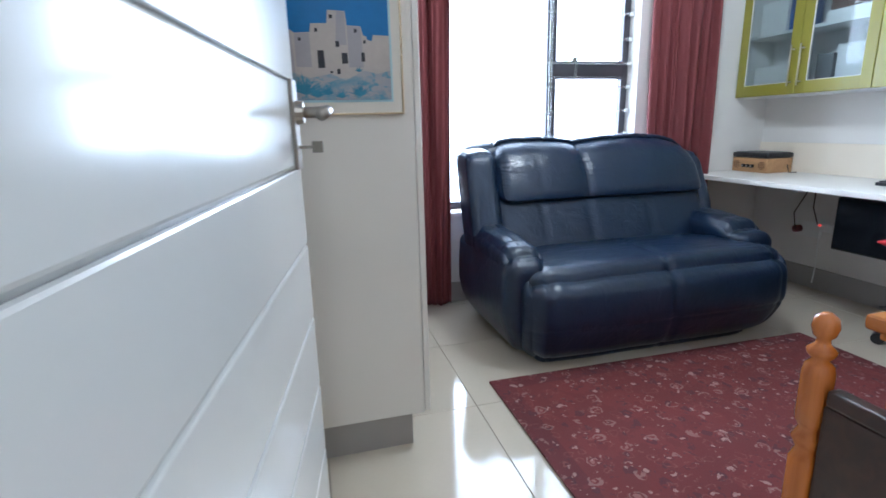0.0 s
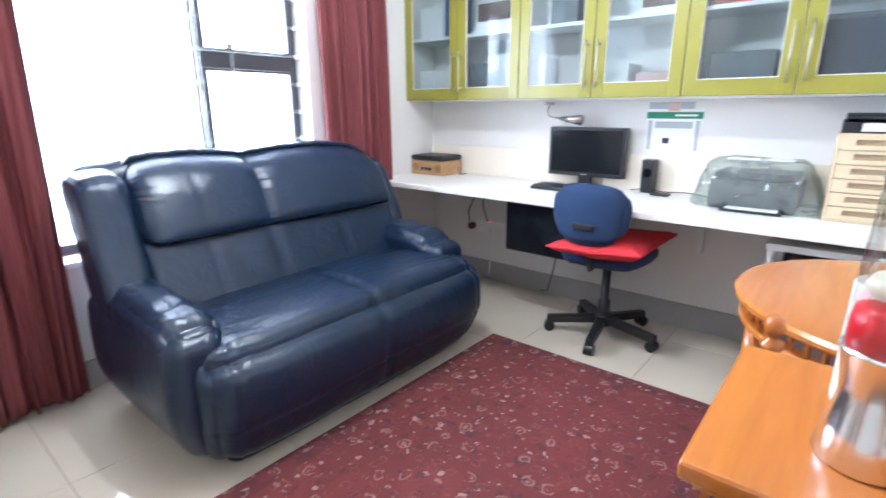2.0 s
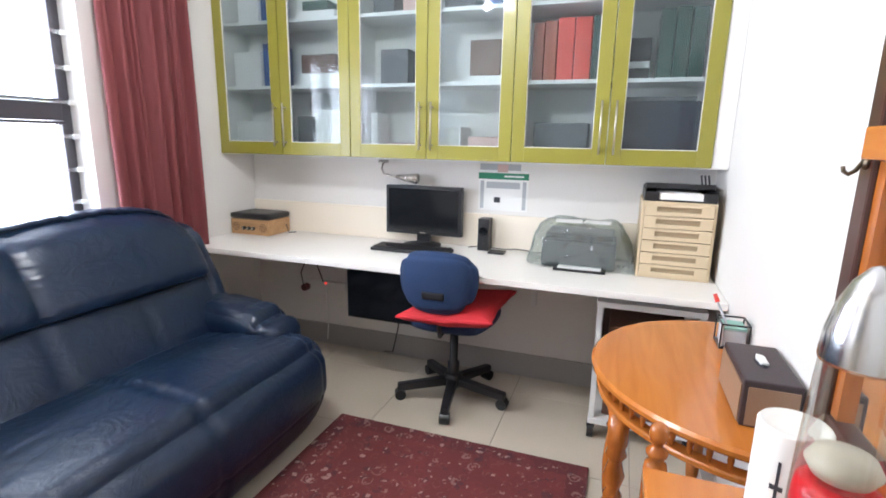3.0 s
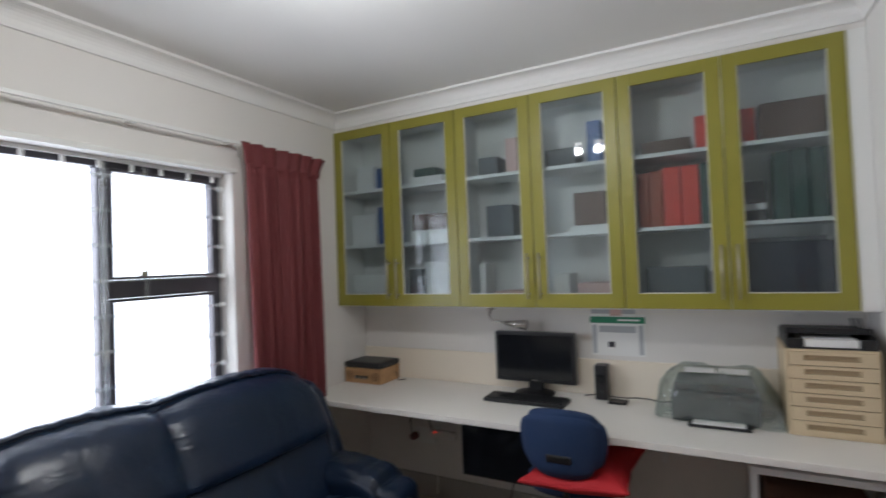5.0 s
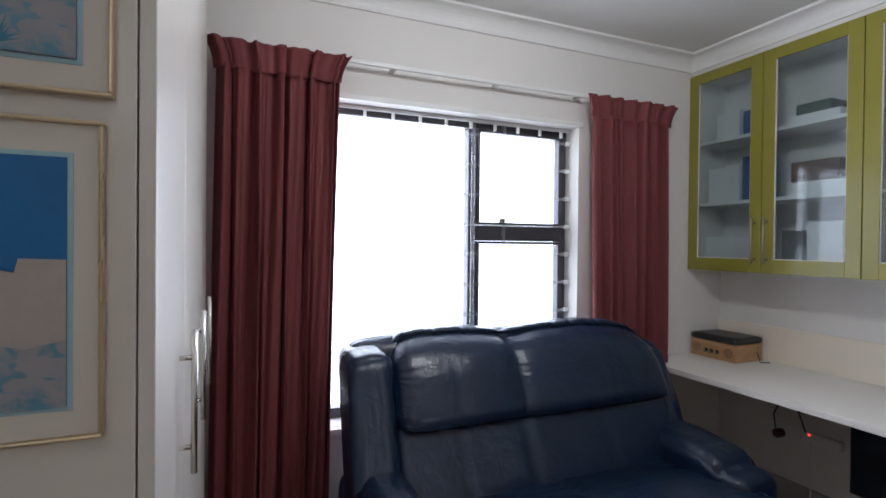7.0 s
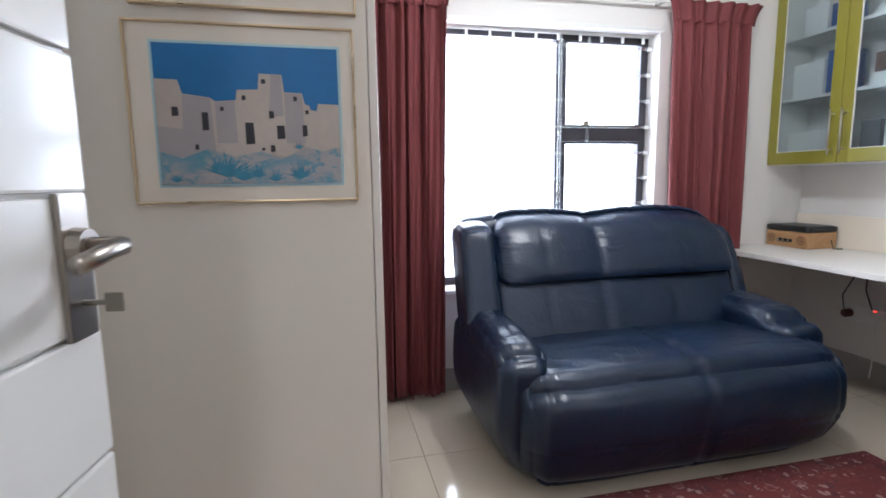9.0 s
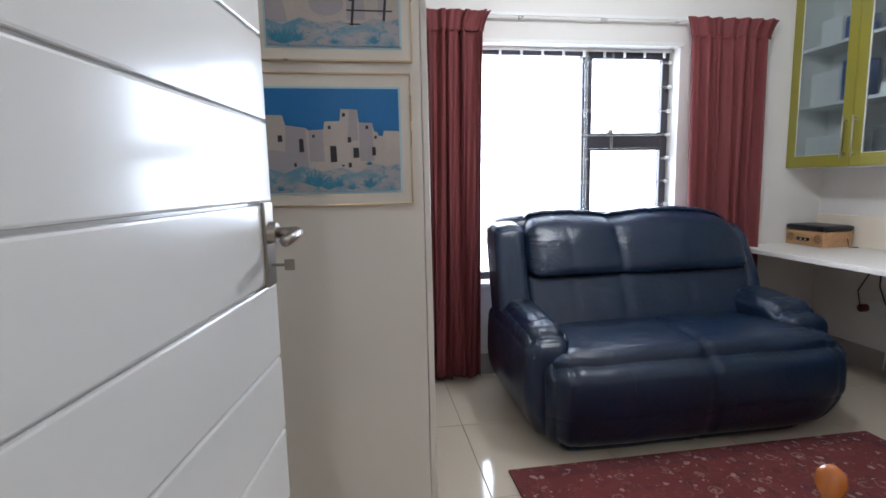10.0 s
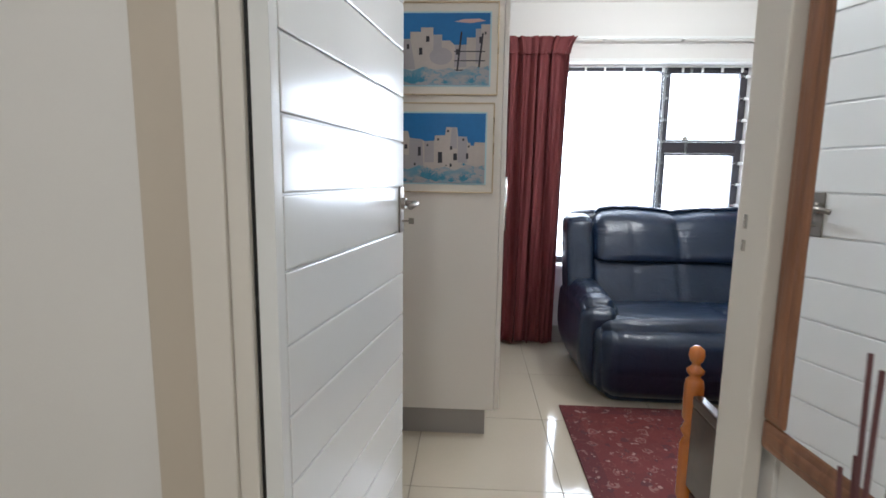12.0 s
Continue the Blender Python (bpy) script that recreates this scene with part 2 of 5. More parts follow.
HAZE = glow("bright_overcast_distance", (0.89, 0.92, 1.0), 4.5)


def leather(name, color, rough):
    """Soft hide: fine grain, long shallow creases and slightly worn, uneven gloss."""
    m = mat(name, color, rough, var=0.10, scale=4, fine=320, bump=0.10, dist=0.0008)
    nt = m.node_tree
    p = nt.nodes["Principled BSDF"]
    co = nt.nodes.new("ShaderNodeTexCoord")
    grain = p.inputs["Normal"].links[0].from_socket
    for scale, detail, strength, dist in ((11, 5, 0.45, 0.010), (38, 4, 0.30, 0.003)):
        n = nt.nodes.new("ShaderNodeTexNoise")
        n.inputs["Scale"].default_value, n.inputs["Detail"].default_value, n.inputs["Distortion"].default_value = scale, detail, 1.2
        nt.links.new(co.outputs["Object"], n.inputs["Vector"])
        ab = nt.nodes.new("ShaderNodeMath")
        ab.operation = "PINGPONG"
        ab.inputs[1].default_value = 0.5
        nt.links.new(n.outputs["Fac"], ab.inputs[0])
        b = nt.nodes.new("ShaderNodeBump")
        b.inputs["Strength"].default_value, b.inputs["Distance"].default_value = strength, dist
        nt.links.new(ab.outputs[0], b.inputs["Height"])
        nt.links.new(grain, b.inputs["Normal"])
        grain = b.outputs[0]
    nt.links.new(grain, p.inputs["Normal"])
    return m


LEATHER = leather("navy_leather", (0.0055, 0.0150, 0.0385), 0.31)


def rug_material(name, base_color):
    m = mat(name, base_color, 0.95, var=0.25, scale=8, fine=300, bump=0.5, dist=0.003)
    nt = m.node_tree
    p = nt.nodes["Principled BSDF"]
    geo = nt.nodes.new("ShaderNodeTexCoord")
    last = p.inputs["Base Color"].links[0].from_socket
    warp = nt.nodes.new("ShaderNodeTexNoise")
    warp.inputs["Scale"].default_value, warp.inputs["Detail"].default_value = 26, 3
    nt.links.new(geo.outputs["Object"], warp.inputs["Vector"])
    addv = nt.nodes.new("ShaderNodeMixRGB")
    addv.blend_type, addv.inputs[0].default_value = "ADD", 0.045
    nt.links.new(geo.outputs["Object"], addv.inputs[1])
    nt.links.new(warp.outputs["Color"], addv.inputs[2])
    motifs = ((4, 0.0, 0.46, (0.22, 0.040, 0.038), 0.35, 0.47), (11, 0.0, 0.24, (0.06, 0.022, 0.032), 0.8, 0.46), (9, 0.16, 0.23, (0.34, 0.22, 0.19), 0.7, 0.46), (9, 0.0, 0.09, (0.36, 0.20, 0.17), 0.75, 0.46), (18, 0.28, 0.34, (0.26, 0.10, 0.09), 0.6, 0.45),
              (15, 0.0, 0.20, (0.46, 0.33, 0.29), 0.8, 0.51), (15, 0.24, 0.30, (0.05, 0.022, 0.035), 0.6, 0.5), (27, 0.0, 0.19, (0.44, 0.32, 0.28), 0.75, 0.51), (33, 0.0, 0.16, (0.06, 0.028, 0.045), 0.7, 0.5))
    for k, (scale, lo, hi, col, amount, gate) in enumerate(motifs):
        v = nt.nodes.new("ShaderNodeTexVoronoi")
        v.inputs["Scale"].default_value, v.inputs["Randomness"].default_value = scale, 0.75
        nt.links.new(addv.outputs[0], v.inputs["Vector"])
        a = nt.nodes.new("ShaderNodeMath")
        a.operation = "COMPARE"
        a.inputs[1].default_value, a.inputs[2].default_value = (lo + hi) / 2, (hi - lo) / 2
        nt.links.new(v.outputs["Distance"], a.inputs[0])
        n = nt.nodes.new("ShaderNodeTexNoise")
        n.inputs["Scale"].default_value, n.inputs["Detail"].default_value = scale * 2.6, 3
        nt.links.new(geo.outputs["Object"], n.inputs["Vector"])
        g = nt.nodes.new("ShaderNodeMath")
        g.operation = "GREATER_THAN"
        g.inputs[1].default_value = gate
        nt.links.new(n.outputs["Fac"], g.inputs[0])
        s = nt.nodes.new("ShaderNodeMath")
        s.operation = "MULTIPLY"
        nt.links.new(a.outputs[0], s.inputs[0])
        nt.links.new(g.outputs[0], s.inputs[1])
        s2 = nt.nodes.new("ShaderNodeMath")
        s2.operation = "MULTIPLY"
        s2.inputs[1].default_value = amount * 0.78
        nt.links.new(s.outputs[0], s2.inputs[0])
        mx = nt.nodes.new("ShaderNodeMixRGB")
        mx.inputs[2].default_value = (*[c * 0.85 for c in col], 1)
        nt.links.new(s2.outputs[0], mx.inputs[0])
        nt.links.new(last, mx.inputs[1])
        last = mx.outputs[0]
    nt.links.new(last, p.inputs["Base Color"])
    return m


RUG = rug_material("persian_rug", (0.128, 0.0225, 0.022))
RUGB = rug_material("rug_border", (0.098, 0.018, 0.020))

# ---- mesh helpers ----
ORIG = {}


def thing(name, base, label, category, group="", kind=""):
    ob = new(name)
    ob.empty_display_size = 0.1
    ob.location = base
    ORIG[ob] = Vector(base)
    return tagged(ob, label, category, group, kind)


def part(name, bm, material, parent=None, label="", smooth=False, base=None):
    """Links a bmesh, given in world coordinates, as one mesh under its thing."""
    me = bpy.data.meshes.new(name)
    origin = Vector(base) if base is not None else (ORIG[parent] if parent else Vector((0, 0, 0)))
    bmesh.ops.translate(bm, verts=bm.verts[:], vec=-origin)
    bmesh.ops.recalc_face_normals(bm, faces=bm.faces[:])
    bm.to_mesh(me)
    bm.free()
    me.materials.append(material)
    if smooth:
        me.polygons.foreach_set("use_smooth", [True] * len(me.polygons))
    ob = new(name, me)
    ORIG[ob] = origin
    if parent:
        ob.parent = parent
        ob.location = origin - ORIG[parent]
    else:
        ob.location = origin
    if label:
        tagged(ob, label)
    return ob


def structure(name, bm, material, label, category):
    ob = part(name, bm, material)
    return tagged(ob, label, category, kind="structure")


def box(x0, y0, z0, x1, y1, z1, bevel=0.0, bm=None, turn=None, seg=2):
    """A box between two corners, added to bm; turn: a Matrix applied afterwards."""
    bm = bm or bmesh.new()
    r = bmesh.ops.create_cube(bm, size=1)
    vs = r["verts"]
    for v in vs:
        v.co = Vector(((x0 + x1) / 2 + v.co.x * (x1 - x0), (y0 + y1) / 2 + v.co.y * (y1 - y0), (z0 + z1) / 2 + v.co.z * (z1 - z0)))
    if turn is not None:
        bmesh.ops.transform(bm, matrix=turn, verts=vs)
    if bevel:
        edges = list({e for v in vs for e in v.link_edges})
        bmesh.ops.bevel(bm, geom=edges, offset=bevel, segments=seg, affect="EDGES", profile=0.6)
    return bm


def about(x, y, z, rx=0, ry=0, rz=0):
    return Matrix.Translation((x, y, z)) @ pose(0, 0, 0, rx, ry, rz) @ Matrix.Translation((-x, -y, -z))


def lathe(profile, centre, seg=24, bm=None, tilt=None, cap=True):
    """A turned shape: rows of radius and height, about a vertical axis through centre."""
    bm = bm or bmesh.new()
    cx, cy, cz = centre
    rings = []
    for r, z in profile:
        ring = [bm.verts.new((cx + r * math.cos(2 * math.pi * k / seg), cy + r * math.sin(2 * math.pi * k / seg), cz + z)) for k in range(seg)]
        rings.append(ring)
    for a, b in zip(rings, rings[1:]):
        for k in range(seg):
            bm.faces.new((a[k], a[(k + 1) % seg], b[(k + 1) % seg], b[k]))
    if cap:
        bm.faces.new(rings[0][::-1])
        bm.faces.new(rings[-1])
    if tilt is not None:
        bmesh.ops.transform(bm, matrix=tilt, verts=[v for ring in rings for v in ring])
    return bm


def rod(a, b, r, seg=10, bm=None, r2=None):
    """A round bar from a to b."""
    a, b = Vector(a), Vector(b)
    bm = bm or bmesh.new()
    q = (b - a).to_track_quat("Z", "Y").to_matrix().to_4x4()
    return lathe([(r, 0), (r if r2 is None else r2, (b - a).length)], (0, 0, 0), seg, bm, Matrix.Translation(a) @ q)


def tube(points, r, seg=8, bm=None):
    bm = bm or bmesh.new()
    pts = [Vector(p) for p in points]
    rings = []
    for i, p in enumerate(pts):
        d = (pts[min(i + 1, len(pts) - 1)] - pts[max(i - 1, 0)]).normalized()
        q = d.to_track_quat("Z", "Y").to_matrix()
        rings.append([bm.verts.new(p + q @ Vector((r * math.cos(2 * math.pi * k / seg), r * math.sin(2 * math.pi * k / seg), 0))) for k in range(seg)])
    for a, b in zip(rings, rings[1:]):
        for k in range(seg):
            bm.faces.new((a[k], a[(k + 1) % seg], b[(k + 1) % seg], b[k]))
    bm.faces.new(rings[0][::-1])
    bm.faces.new(rings[-1])
    return bm


def puff(x0, y0, z0, x1, y1, z1, r=0.06, bulge=(0, 0, 0), n=14, wrinkle=0.004, wscale=9.0, shape=None, bm=None):
    """A padded block: rounded edges, bulging faces and fine folds; shape(u, v, w) may move a point further."""
    bm = bm or bmesh.new()
    c = Vector(((x0 + x1) / 2, (y0 + y1) / 2, (z0 + z1) / 2))
    h = Vector(((x1 - x0) / 2, (y1 - y0) / 2, (z1 - z0) / 2))
    seen = {}

    def vert(p):
        key = tuple(round(k, 4) for k in p)
        if key not in seen:
            q = Vector((p[0] * h.x, p[1] * h.y, p[2] * h.z))
            inner = Vector([max(-(h[k] - min(r, h[k])), min(h[k] - min(r, h[k]), q[k])) for k in range(3)])
            d = q - inner
            if d.length > 1e-9:
                q = inner + d.normalized() * min(r, min(h)) if d.length > 0 else q
            u, v, w = p
            q.x += bulge[0] * u * (1 - v * v) * (1 - w * w)
            q.y += bulge[1] * v * (1 - u * u) * (1 - w * w)
            q.z += bulge[2] * w * (1 - u * u) * (1 - v * v)
            q += c
            if shape:
                q += Vector(shape(u, v, w))
            if wrinkle:
                q += noise.noise_vector(q * wscale) * wrinkle
            seen[key] = bm.verts.new(q)
        return seen[key]

    steps = [math.sin((2 * i / n - 1) * math.pi / 2) * 0.5 + (2 * i / n - 1) * 0.5 for i in range(n + 1)]
    for axis in range(3):
        for side in (-1, 1):
            for i in range(n):
                for j in range(n):
                    quad = []
                    for a, b in ((i, j), (i + 1, j), (i + 1, j + 1), (i, j + 1)):
                        p = [0, 0, 0]
                        p[axis], p[(axis + 1) % 3], p[(axis + 2) % 3] = side, steps[a], steps[b]
                        quad.append(vert(p))
                    bm.faces.new(quad if side > 0 else quad[::-1])
    return bm


def joined(*boxes, bevel=0.0):
    bm = bmesh.new()
    for b in boxes:
        box(*b, bevel=bevel, bm=bm)
    return bm

# ---- structure: room, then hall ----
XL, XR, YN, YS, H = 0.62, 4.13, 4.12, 1.37, 2.50   # room's inner faces and ceiling
YH = 1.265                                           # hall side of the door wall
WX0, WX1, WZ0, WZ1 = 1.42, 3.05, 0.59, 2.02          # window opening
DX0, DX1, DZ = 0.745, 1.605, 2.06                    # door opening
SWING = about(1.658, 1.265, 0, 0, 0, 4.5)          # the hall's side wall stands a little askew
structure("wall_north", joined((XL - 0.2, YN, 0, WX0, YN + 0.22, H), (WX1, YN, 0, XR + 0.2, YN + 0.22, H), (WX0, YN, 0, WX1, YN + 0.22, WZ0), (WX0, YN, WZ1, WX1, YN + 0.22, H)), WALL, "cream plastered wall around the window", "wall")
structure("wall_east", joined((XR, YS - 0.2, 0, XR + 0.2, YN, H)), WALL, "cream plastered wall behind the desk", "wall")
structure("wall_west", joined((XL - 0.2, YS, 0, XL, YN, H)), WALL, "cream plastered wall behind the wardrobe", "wall")
structure("wall_south", joined((XL - 1.2, YH, 0, 0.64, YS, H), (DX1 + 0.045, YH, 0, XR, YS, H), (0.64, YH, DZ + 0.05, DX1 + 0.045, YS, H)), WALL, "cream plastered wall with the door opening", "wall")
structure("ceiling", joined((XL - 0.2, YH + 0.02, H, XR + 0.2, YN + 0.2, H + 0.1)), CEIL, "white painted ceiling", "ceiling")
structure("hall_wall_east", box(1.658, -1.5, 0, 1.858, YH - 0.001, H, turn=SWING), WALL, "cream hall wall with the framed mirror", "wall")
structure("hall_wall_west", joined((-0.75, -1.2, 0, -0.55, YH, H)), WALL, "cream hall wall", "wall")
structure("hall_wall_south", joined((-0.75, -1.4, 0, 2.1, -1.2, H)), WALL, "cream hall end wall", "wall")
structure("hall_ceiling", joined((-0.75, -1.4, H, 2.1, YH + 0.02, H + 0.1)), CEIL, "white painted hall ceiling", "ceiling")
structure("ground", joined((-60, -60, -0.35, 60, 60, -0.2)), mat("dry_ground", (0.2, 0.17, 0.12), 0.9, var=0.3, scale=0.5), "dry earth outside the house", "ground")


def coving(name, a, b, inward, label):
    """A quarter-hollow cornice along a wall, from a to b at ceiling height."""
    bm = bmesh.new()
    a, b, n = Vector(a), Vector(b), Vector(inward)
    prof = [(0, -0.085), (0.012, -0.085), (0.016, -0.07)] + [(0.016 + 0.055 * (1 - math.cos(k * math.pi / 12)), -0.07 + 0.055 * math.sin(k * math.pi / 12)) for k in range(1, 7)] + [(0.085, -0.012), (0.085, 0), (0, 0)]
    rows = [[bm.verts.new(p + n * u + Vector((0, 0, w))) for u, w in prof] for p in (a, b)]
    for k in range(len(prof)):
        j = (k + 1) % len(prof)
        bm.faces.new((rows[0][k], rows[0][j], rows[1][j], rows[1][k]))
    bm.faces.new(rows[0])
    bm.faces.new(rows[1][::-1])
    structure(name, bm, CEIL, label, "cornice")


coving("cornice_north", (XL, YN, H), (3.85, YN, H), (0, -1, 0), "white hollow cornice above the window wall")
coving("cornice_south", (XL, YS, H), (3.85, YS, H), (0, 1, 0), "white hollow cornice above the door wall")
structure("bulkhead", joined((3.86, YS, 2.39, XR, YN, H)), WALL, "plastered bulkhead above the wall cabinets", "bulkhead")
coving("cornice_east", (3.86, YS, H), (3.86, YN, H), (-1, 0, 0), "white hollow cornice above the cabinets")
for nm, bx in (("skirting_north", (1.26, YN - 0.014, 0, XR, YN, 0.13)), ("skirting_east", (XR - 0.014, YS, 0, XR, YN - 0.014, 0.14)), ("skirting_south", (DX1 + 0.06, YS, 0, XR - 0.014, YS + 0.014, 0.13))):
    structure(nm, box(*bx, bevel=0.003), SKIRT, "grey-brown tiled skirting along the wall", "skirting")

structure("backdrop", joined((-8, 6.6, -0.2, 13, 6.7, 9)), HAZE, "bright white overcast distance beyond the window", "backdrop")

# window
win = thing("window_1", (2.25, YN + 0.14, WZ0), "dark bronze aluminium window with a fixed pane and two sashes", "window", kind="structure")
fy0, fy1 = YN + 0.11, YN + 0.17
part("window_frame", joined((WX0, fy0, WZ0, WX1, fy1, WZ0 + 0.045), (WX0, fy0, WZ1 - 0.04, WX1, fy1, WZ1), (WX0, fy0, WZ0 + 0.045, WX0 + 0.04, fy1, WZ1 - 0.04), (WX1 - 0.04, fy0, WZ0 + 0.045, WX1, fy1, WZ1 - 0.04), (2.456, fy0, WZ0 + 0.045, 2.50, fy1, WZ1 - 0.04), (2.50, fy0, 1.410, WX1 - 0.04, fy1, 1.490), bevel=0.004), FRAMEB, win)
for sx0, sz0, sx1, sz1 in ((2.502, WZ0 + 0.047, WX1 - 0.042, 1.408), (2.502, 1.492, WX1 - 0.042, WZ1 - 0.042)):
    sash = part("sash", joined((sx0, fy0 - 0.012, sz0, sx1, fy0 + 0.03, sz0 + 0.014), (sx0, fy0 - 0.012, sz1 - 0.014, sx1, fy0 + 0.03, sz1), (sx0, fy0 - 0.012, sz0 + 0.014, sx0 + 0.014, fy0 + 0.03, sz1 - 0.014), (sx1 - 0.014, fy0 - 0.012, sz0 + 0.014, sx1, fy0 + 0.03, sz1 - 0.014), bevel=0.003), FRAMEB, win)
    pn = part("pane", box(sx0 + 0.014, fy0 + 0.01, sz0 + 0.014, sx1 - 0.014, fy0 + 0.016, sz1 - 0.014), WGLASS, sash)
    pn.visible_shadow = False
    part("stay", joined((2.62, fy0 - 0.03, sz0 + 0.01, 2.655, fy0 - 0.012, sz0 + 0.035), bevel=0.004), CHROME, sash, "steel window stay")
pn = part("pane", box(WX0 + 0.04, fy0 + 0.02, WZ0 + 0.045, 2.456, fy0 + 0.026, WZ1 - 0.04), WGLASS, win)
pn.visible_shadow = False
part("window_sill", box(WX0 - 0.03, YN - 0.03, WZ0 - 0.03, WX1 + 0.03, fy0 - 0.001, WZ0 - 0.002, bevel=0.005), CARC, win, "white painted sill")
part("head_trim", box(WX0 - 0.02, YN - 0.012, WZ1 - 0.002, WX1 + 0.02, YN - 0.0005, WZ1 + 0.022, bevel=0.003), CARC, win, "white head trim")
bars = thing("burglar_bars", (2.25, YN + 0.09, WZ0), "clear plastic burglar bars with pale lugs inside the window reveal", "bars")
BARG = clear_glass("clear_bar", (0.97, 0.985, 0.99), gloss=0.10, haze=0.10)
part("top_rail", box(WX0, YN + 0.072, WZ1 - 0.018, WX1, YN + 0.082, WZ1 - 0.001), WHITEP, bars)
for k in range(12):
    x = WX0 + 0.08 + k * 0.135
    part("lug", box(x, YN + 0.07, WZ1 - 0.05, x + 0.012, YN + 0.084, WZ1 - 0.018), WHITEP, bars)
for k in range(9):
    z = WZ0 + 0.14 + k * 0.15
    part("side_lug", box(WX1 - 0.03, YN + 0.07, z, WX1 - 0.001, YN + 0.084, z + 0.022, bevel=0.003), WHITEP, bars)
for x in (2.462, 2.640):
    upright = part("upright_bar", box(x, YN + 0.0855, WZ0 + 0.002, x + 0.020, YN + 0.0955, WZ1 - 0.002, bevel=0.003), BARG, bars, "clear upright bar")
    upright.visible_shadow = False
for k in range(9):
    z = WZ0 + 0.143 + k * 0.15
    cross = part("cross_bar", box(WX0 + 0.002, YN + 0.0725, z, WX1 - 0.031, YN + 0.0825, z + 0.016), BARG, bars, "clear cross bar")
    cross.visible_shadow = False
rail = thing("curtain_rail", (2.4, YN - 0.06, 2.15), "slim white curtain track above the window", "curtain rail")
part("track", box(1.30, YN - 0.075, 2.155, 3.66, YN - 0.06, 2.172, bevel=0.003), WHITEP, rail)
for x in (1.5, 2.0, 2.52, 3.0, 3.5):
    part("bracket", box(x, YN - 0.06, 2.157, x + 0.02, YN, 2.170), WHITEP, rail)


def curtain(x0, x1, xb0, xb1, folds, seed, label):
    """A gathered curtain with a pleated, flared heading."""
    base = ((x0 + x1) / 2, YN - 0.12, 0.03)
    ob = thing("curtain", base, label, "curtain", "pair of window curtains")
    rnd = random.Random(seed)
    ph = [rnd.uniform(0, 6.28) for _ in range(6)]

    def sheet(z0, z1, a, b, amp, nz, nx, front, flare=0.0):
        bm = bmesh.new()
        grid = []
        for j in range(nz + 1):
            w = j / nz
            z = z0 + (z1 - z0) * w
            row = []
            for i in range(nx + 1):
                u = i / nx
                lo = xb0 + (a - xb0) * (z - 0.03) / 2.1
                hi = xb1 + (b - xb1) * (z - 0.03) / 2.1
                k = u * folds * 2 * math.pi
                f = math.sin(k + 0.5 * math.sin(z * 1.7 + ph[0])) + 0.45 * math.sin(1.63 * k + ph[1] + 0.6 * z) + 0.25 * math.sin(3.1 * k + ph[2])
                spread = flare * w * w
                x = lo + (hi - lo) * u + spread * (2 * u - 1) + 0.012 * math.sin(k * 0.7 + ph[3] + z)
                y = YN - 0.105 - front - amp * f - flare * 0.5 * w * w
                zz = z + (0.004 * math.sin(k * 0.5 + ph[4]) if j == 0 else 0)
                row.append(bm.verts.new((x, y, zz)))
            grid.append(row)
        for j in range(nz):
            for i in range(nx):
                bm.faces.new((grid[j][i], grid[j][i + 1], grid[j + 1][i + 1], grid[j + 1][i]))
        return bm

    drop = part("drop", sheet(0.03, 2.06, x0 + 0.03, x1 - 0.03, 0.022, 30, folds * 20, 0.0), CURT, ob, smooth=True)
    head = part("heading", sheet(2.050, 2.160, x0 + 0.02, x1 - 0.02, 0.013, 10, folds * 18, 0.003, 0.036), CURT, ob, "frilled heading tape", smooth=True)
    for o in (drop, head):
        so = o.modifiers.new("thick", "SOLIDIFY")
        so.thickness = 0.004
    return ob


curtain(1.27, 1.80, 1.285, 1.72, 7, 3, "maroon gathered curtain hanging to the floor beside the window")
curtain(3.02, 3.62, 3.10, 3.60, 7, 8, "maroon gathered curtain hanging behind the sofa")

# ---- wardrobe and pictures ----
ward = thing("wardrobe", (0.95, 3.35, 0), "tall cream laminate wardrobe with steel bar handles", "wardrobe")
part("carcass", box(XL + 0.002, 2.67, 0.135, 1.245, YN - 0.18, 2.42, bevel=0.002), WARD, ward)
part("plinth", box(XL + 0.002, 2.70, 0, 1.205, YN - 0.2, 0.134), SKIRT, ward, "grey-brown tiled plinth")
part("top_filler", box(XL + 0.002, 2.70, 2.42, 1.22, YN - 0.18, H - 0.002), WARD, ward)
for k in range(3):
    y0 = 2.672 + k * 0.422
    d = part("door", box(1.247, y0, 0.14, 1.267, y0 + 0.418, 2.41, bevel=0.002), WARD, ward)
    yh = (2.99, 3.30, 3.64)[k]
    part("handle", rod((1.292, yh, 0.95), (1.292, yh, 1.22), 0.006, bm=rod((1.257, yh, 1.0), (1.292, yh, 1.0), 0.005, bm=rod((1.257, yh, 1.17), (1.292, yh, 1.17), 0.005))), CHROME, d, "steel bar handle", True)


def flat(points, y, bm=None, thick=0.0015):
    """A thin cut shape in the plane of the wardrobe's side, from outline points (x, z)."""
    bm = bm or bmesh.new()
    a = [bm.verts.new((x, y, z)) for x, z in points]
    b = [bm.verts.new((x, y - thick, z)) for x, z in points]
    bm.faces.new(a)
    bm.faces.new(b[::-1])
    for k in range(len(a)):
        j = (k + 1) % len(a)
        bm.faces.new((a[k], a[j], b[j], b[k]))
    return bm


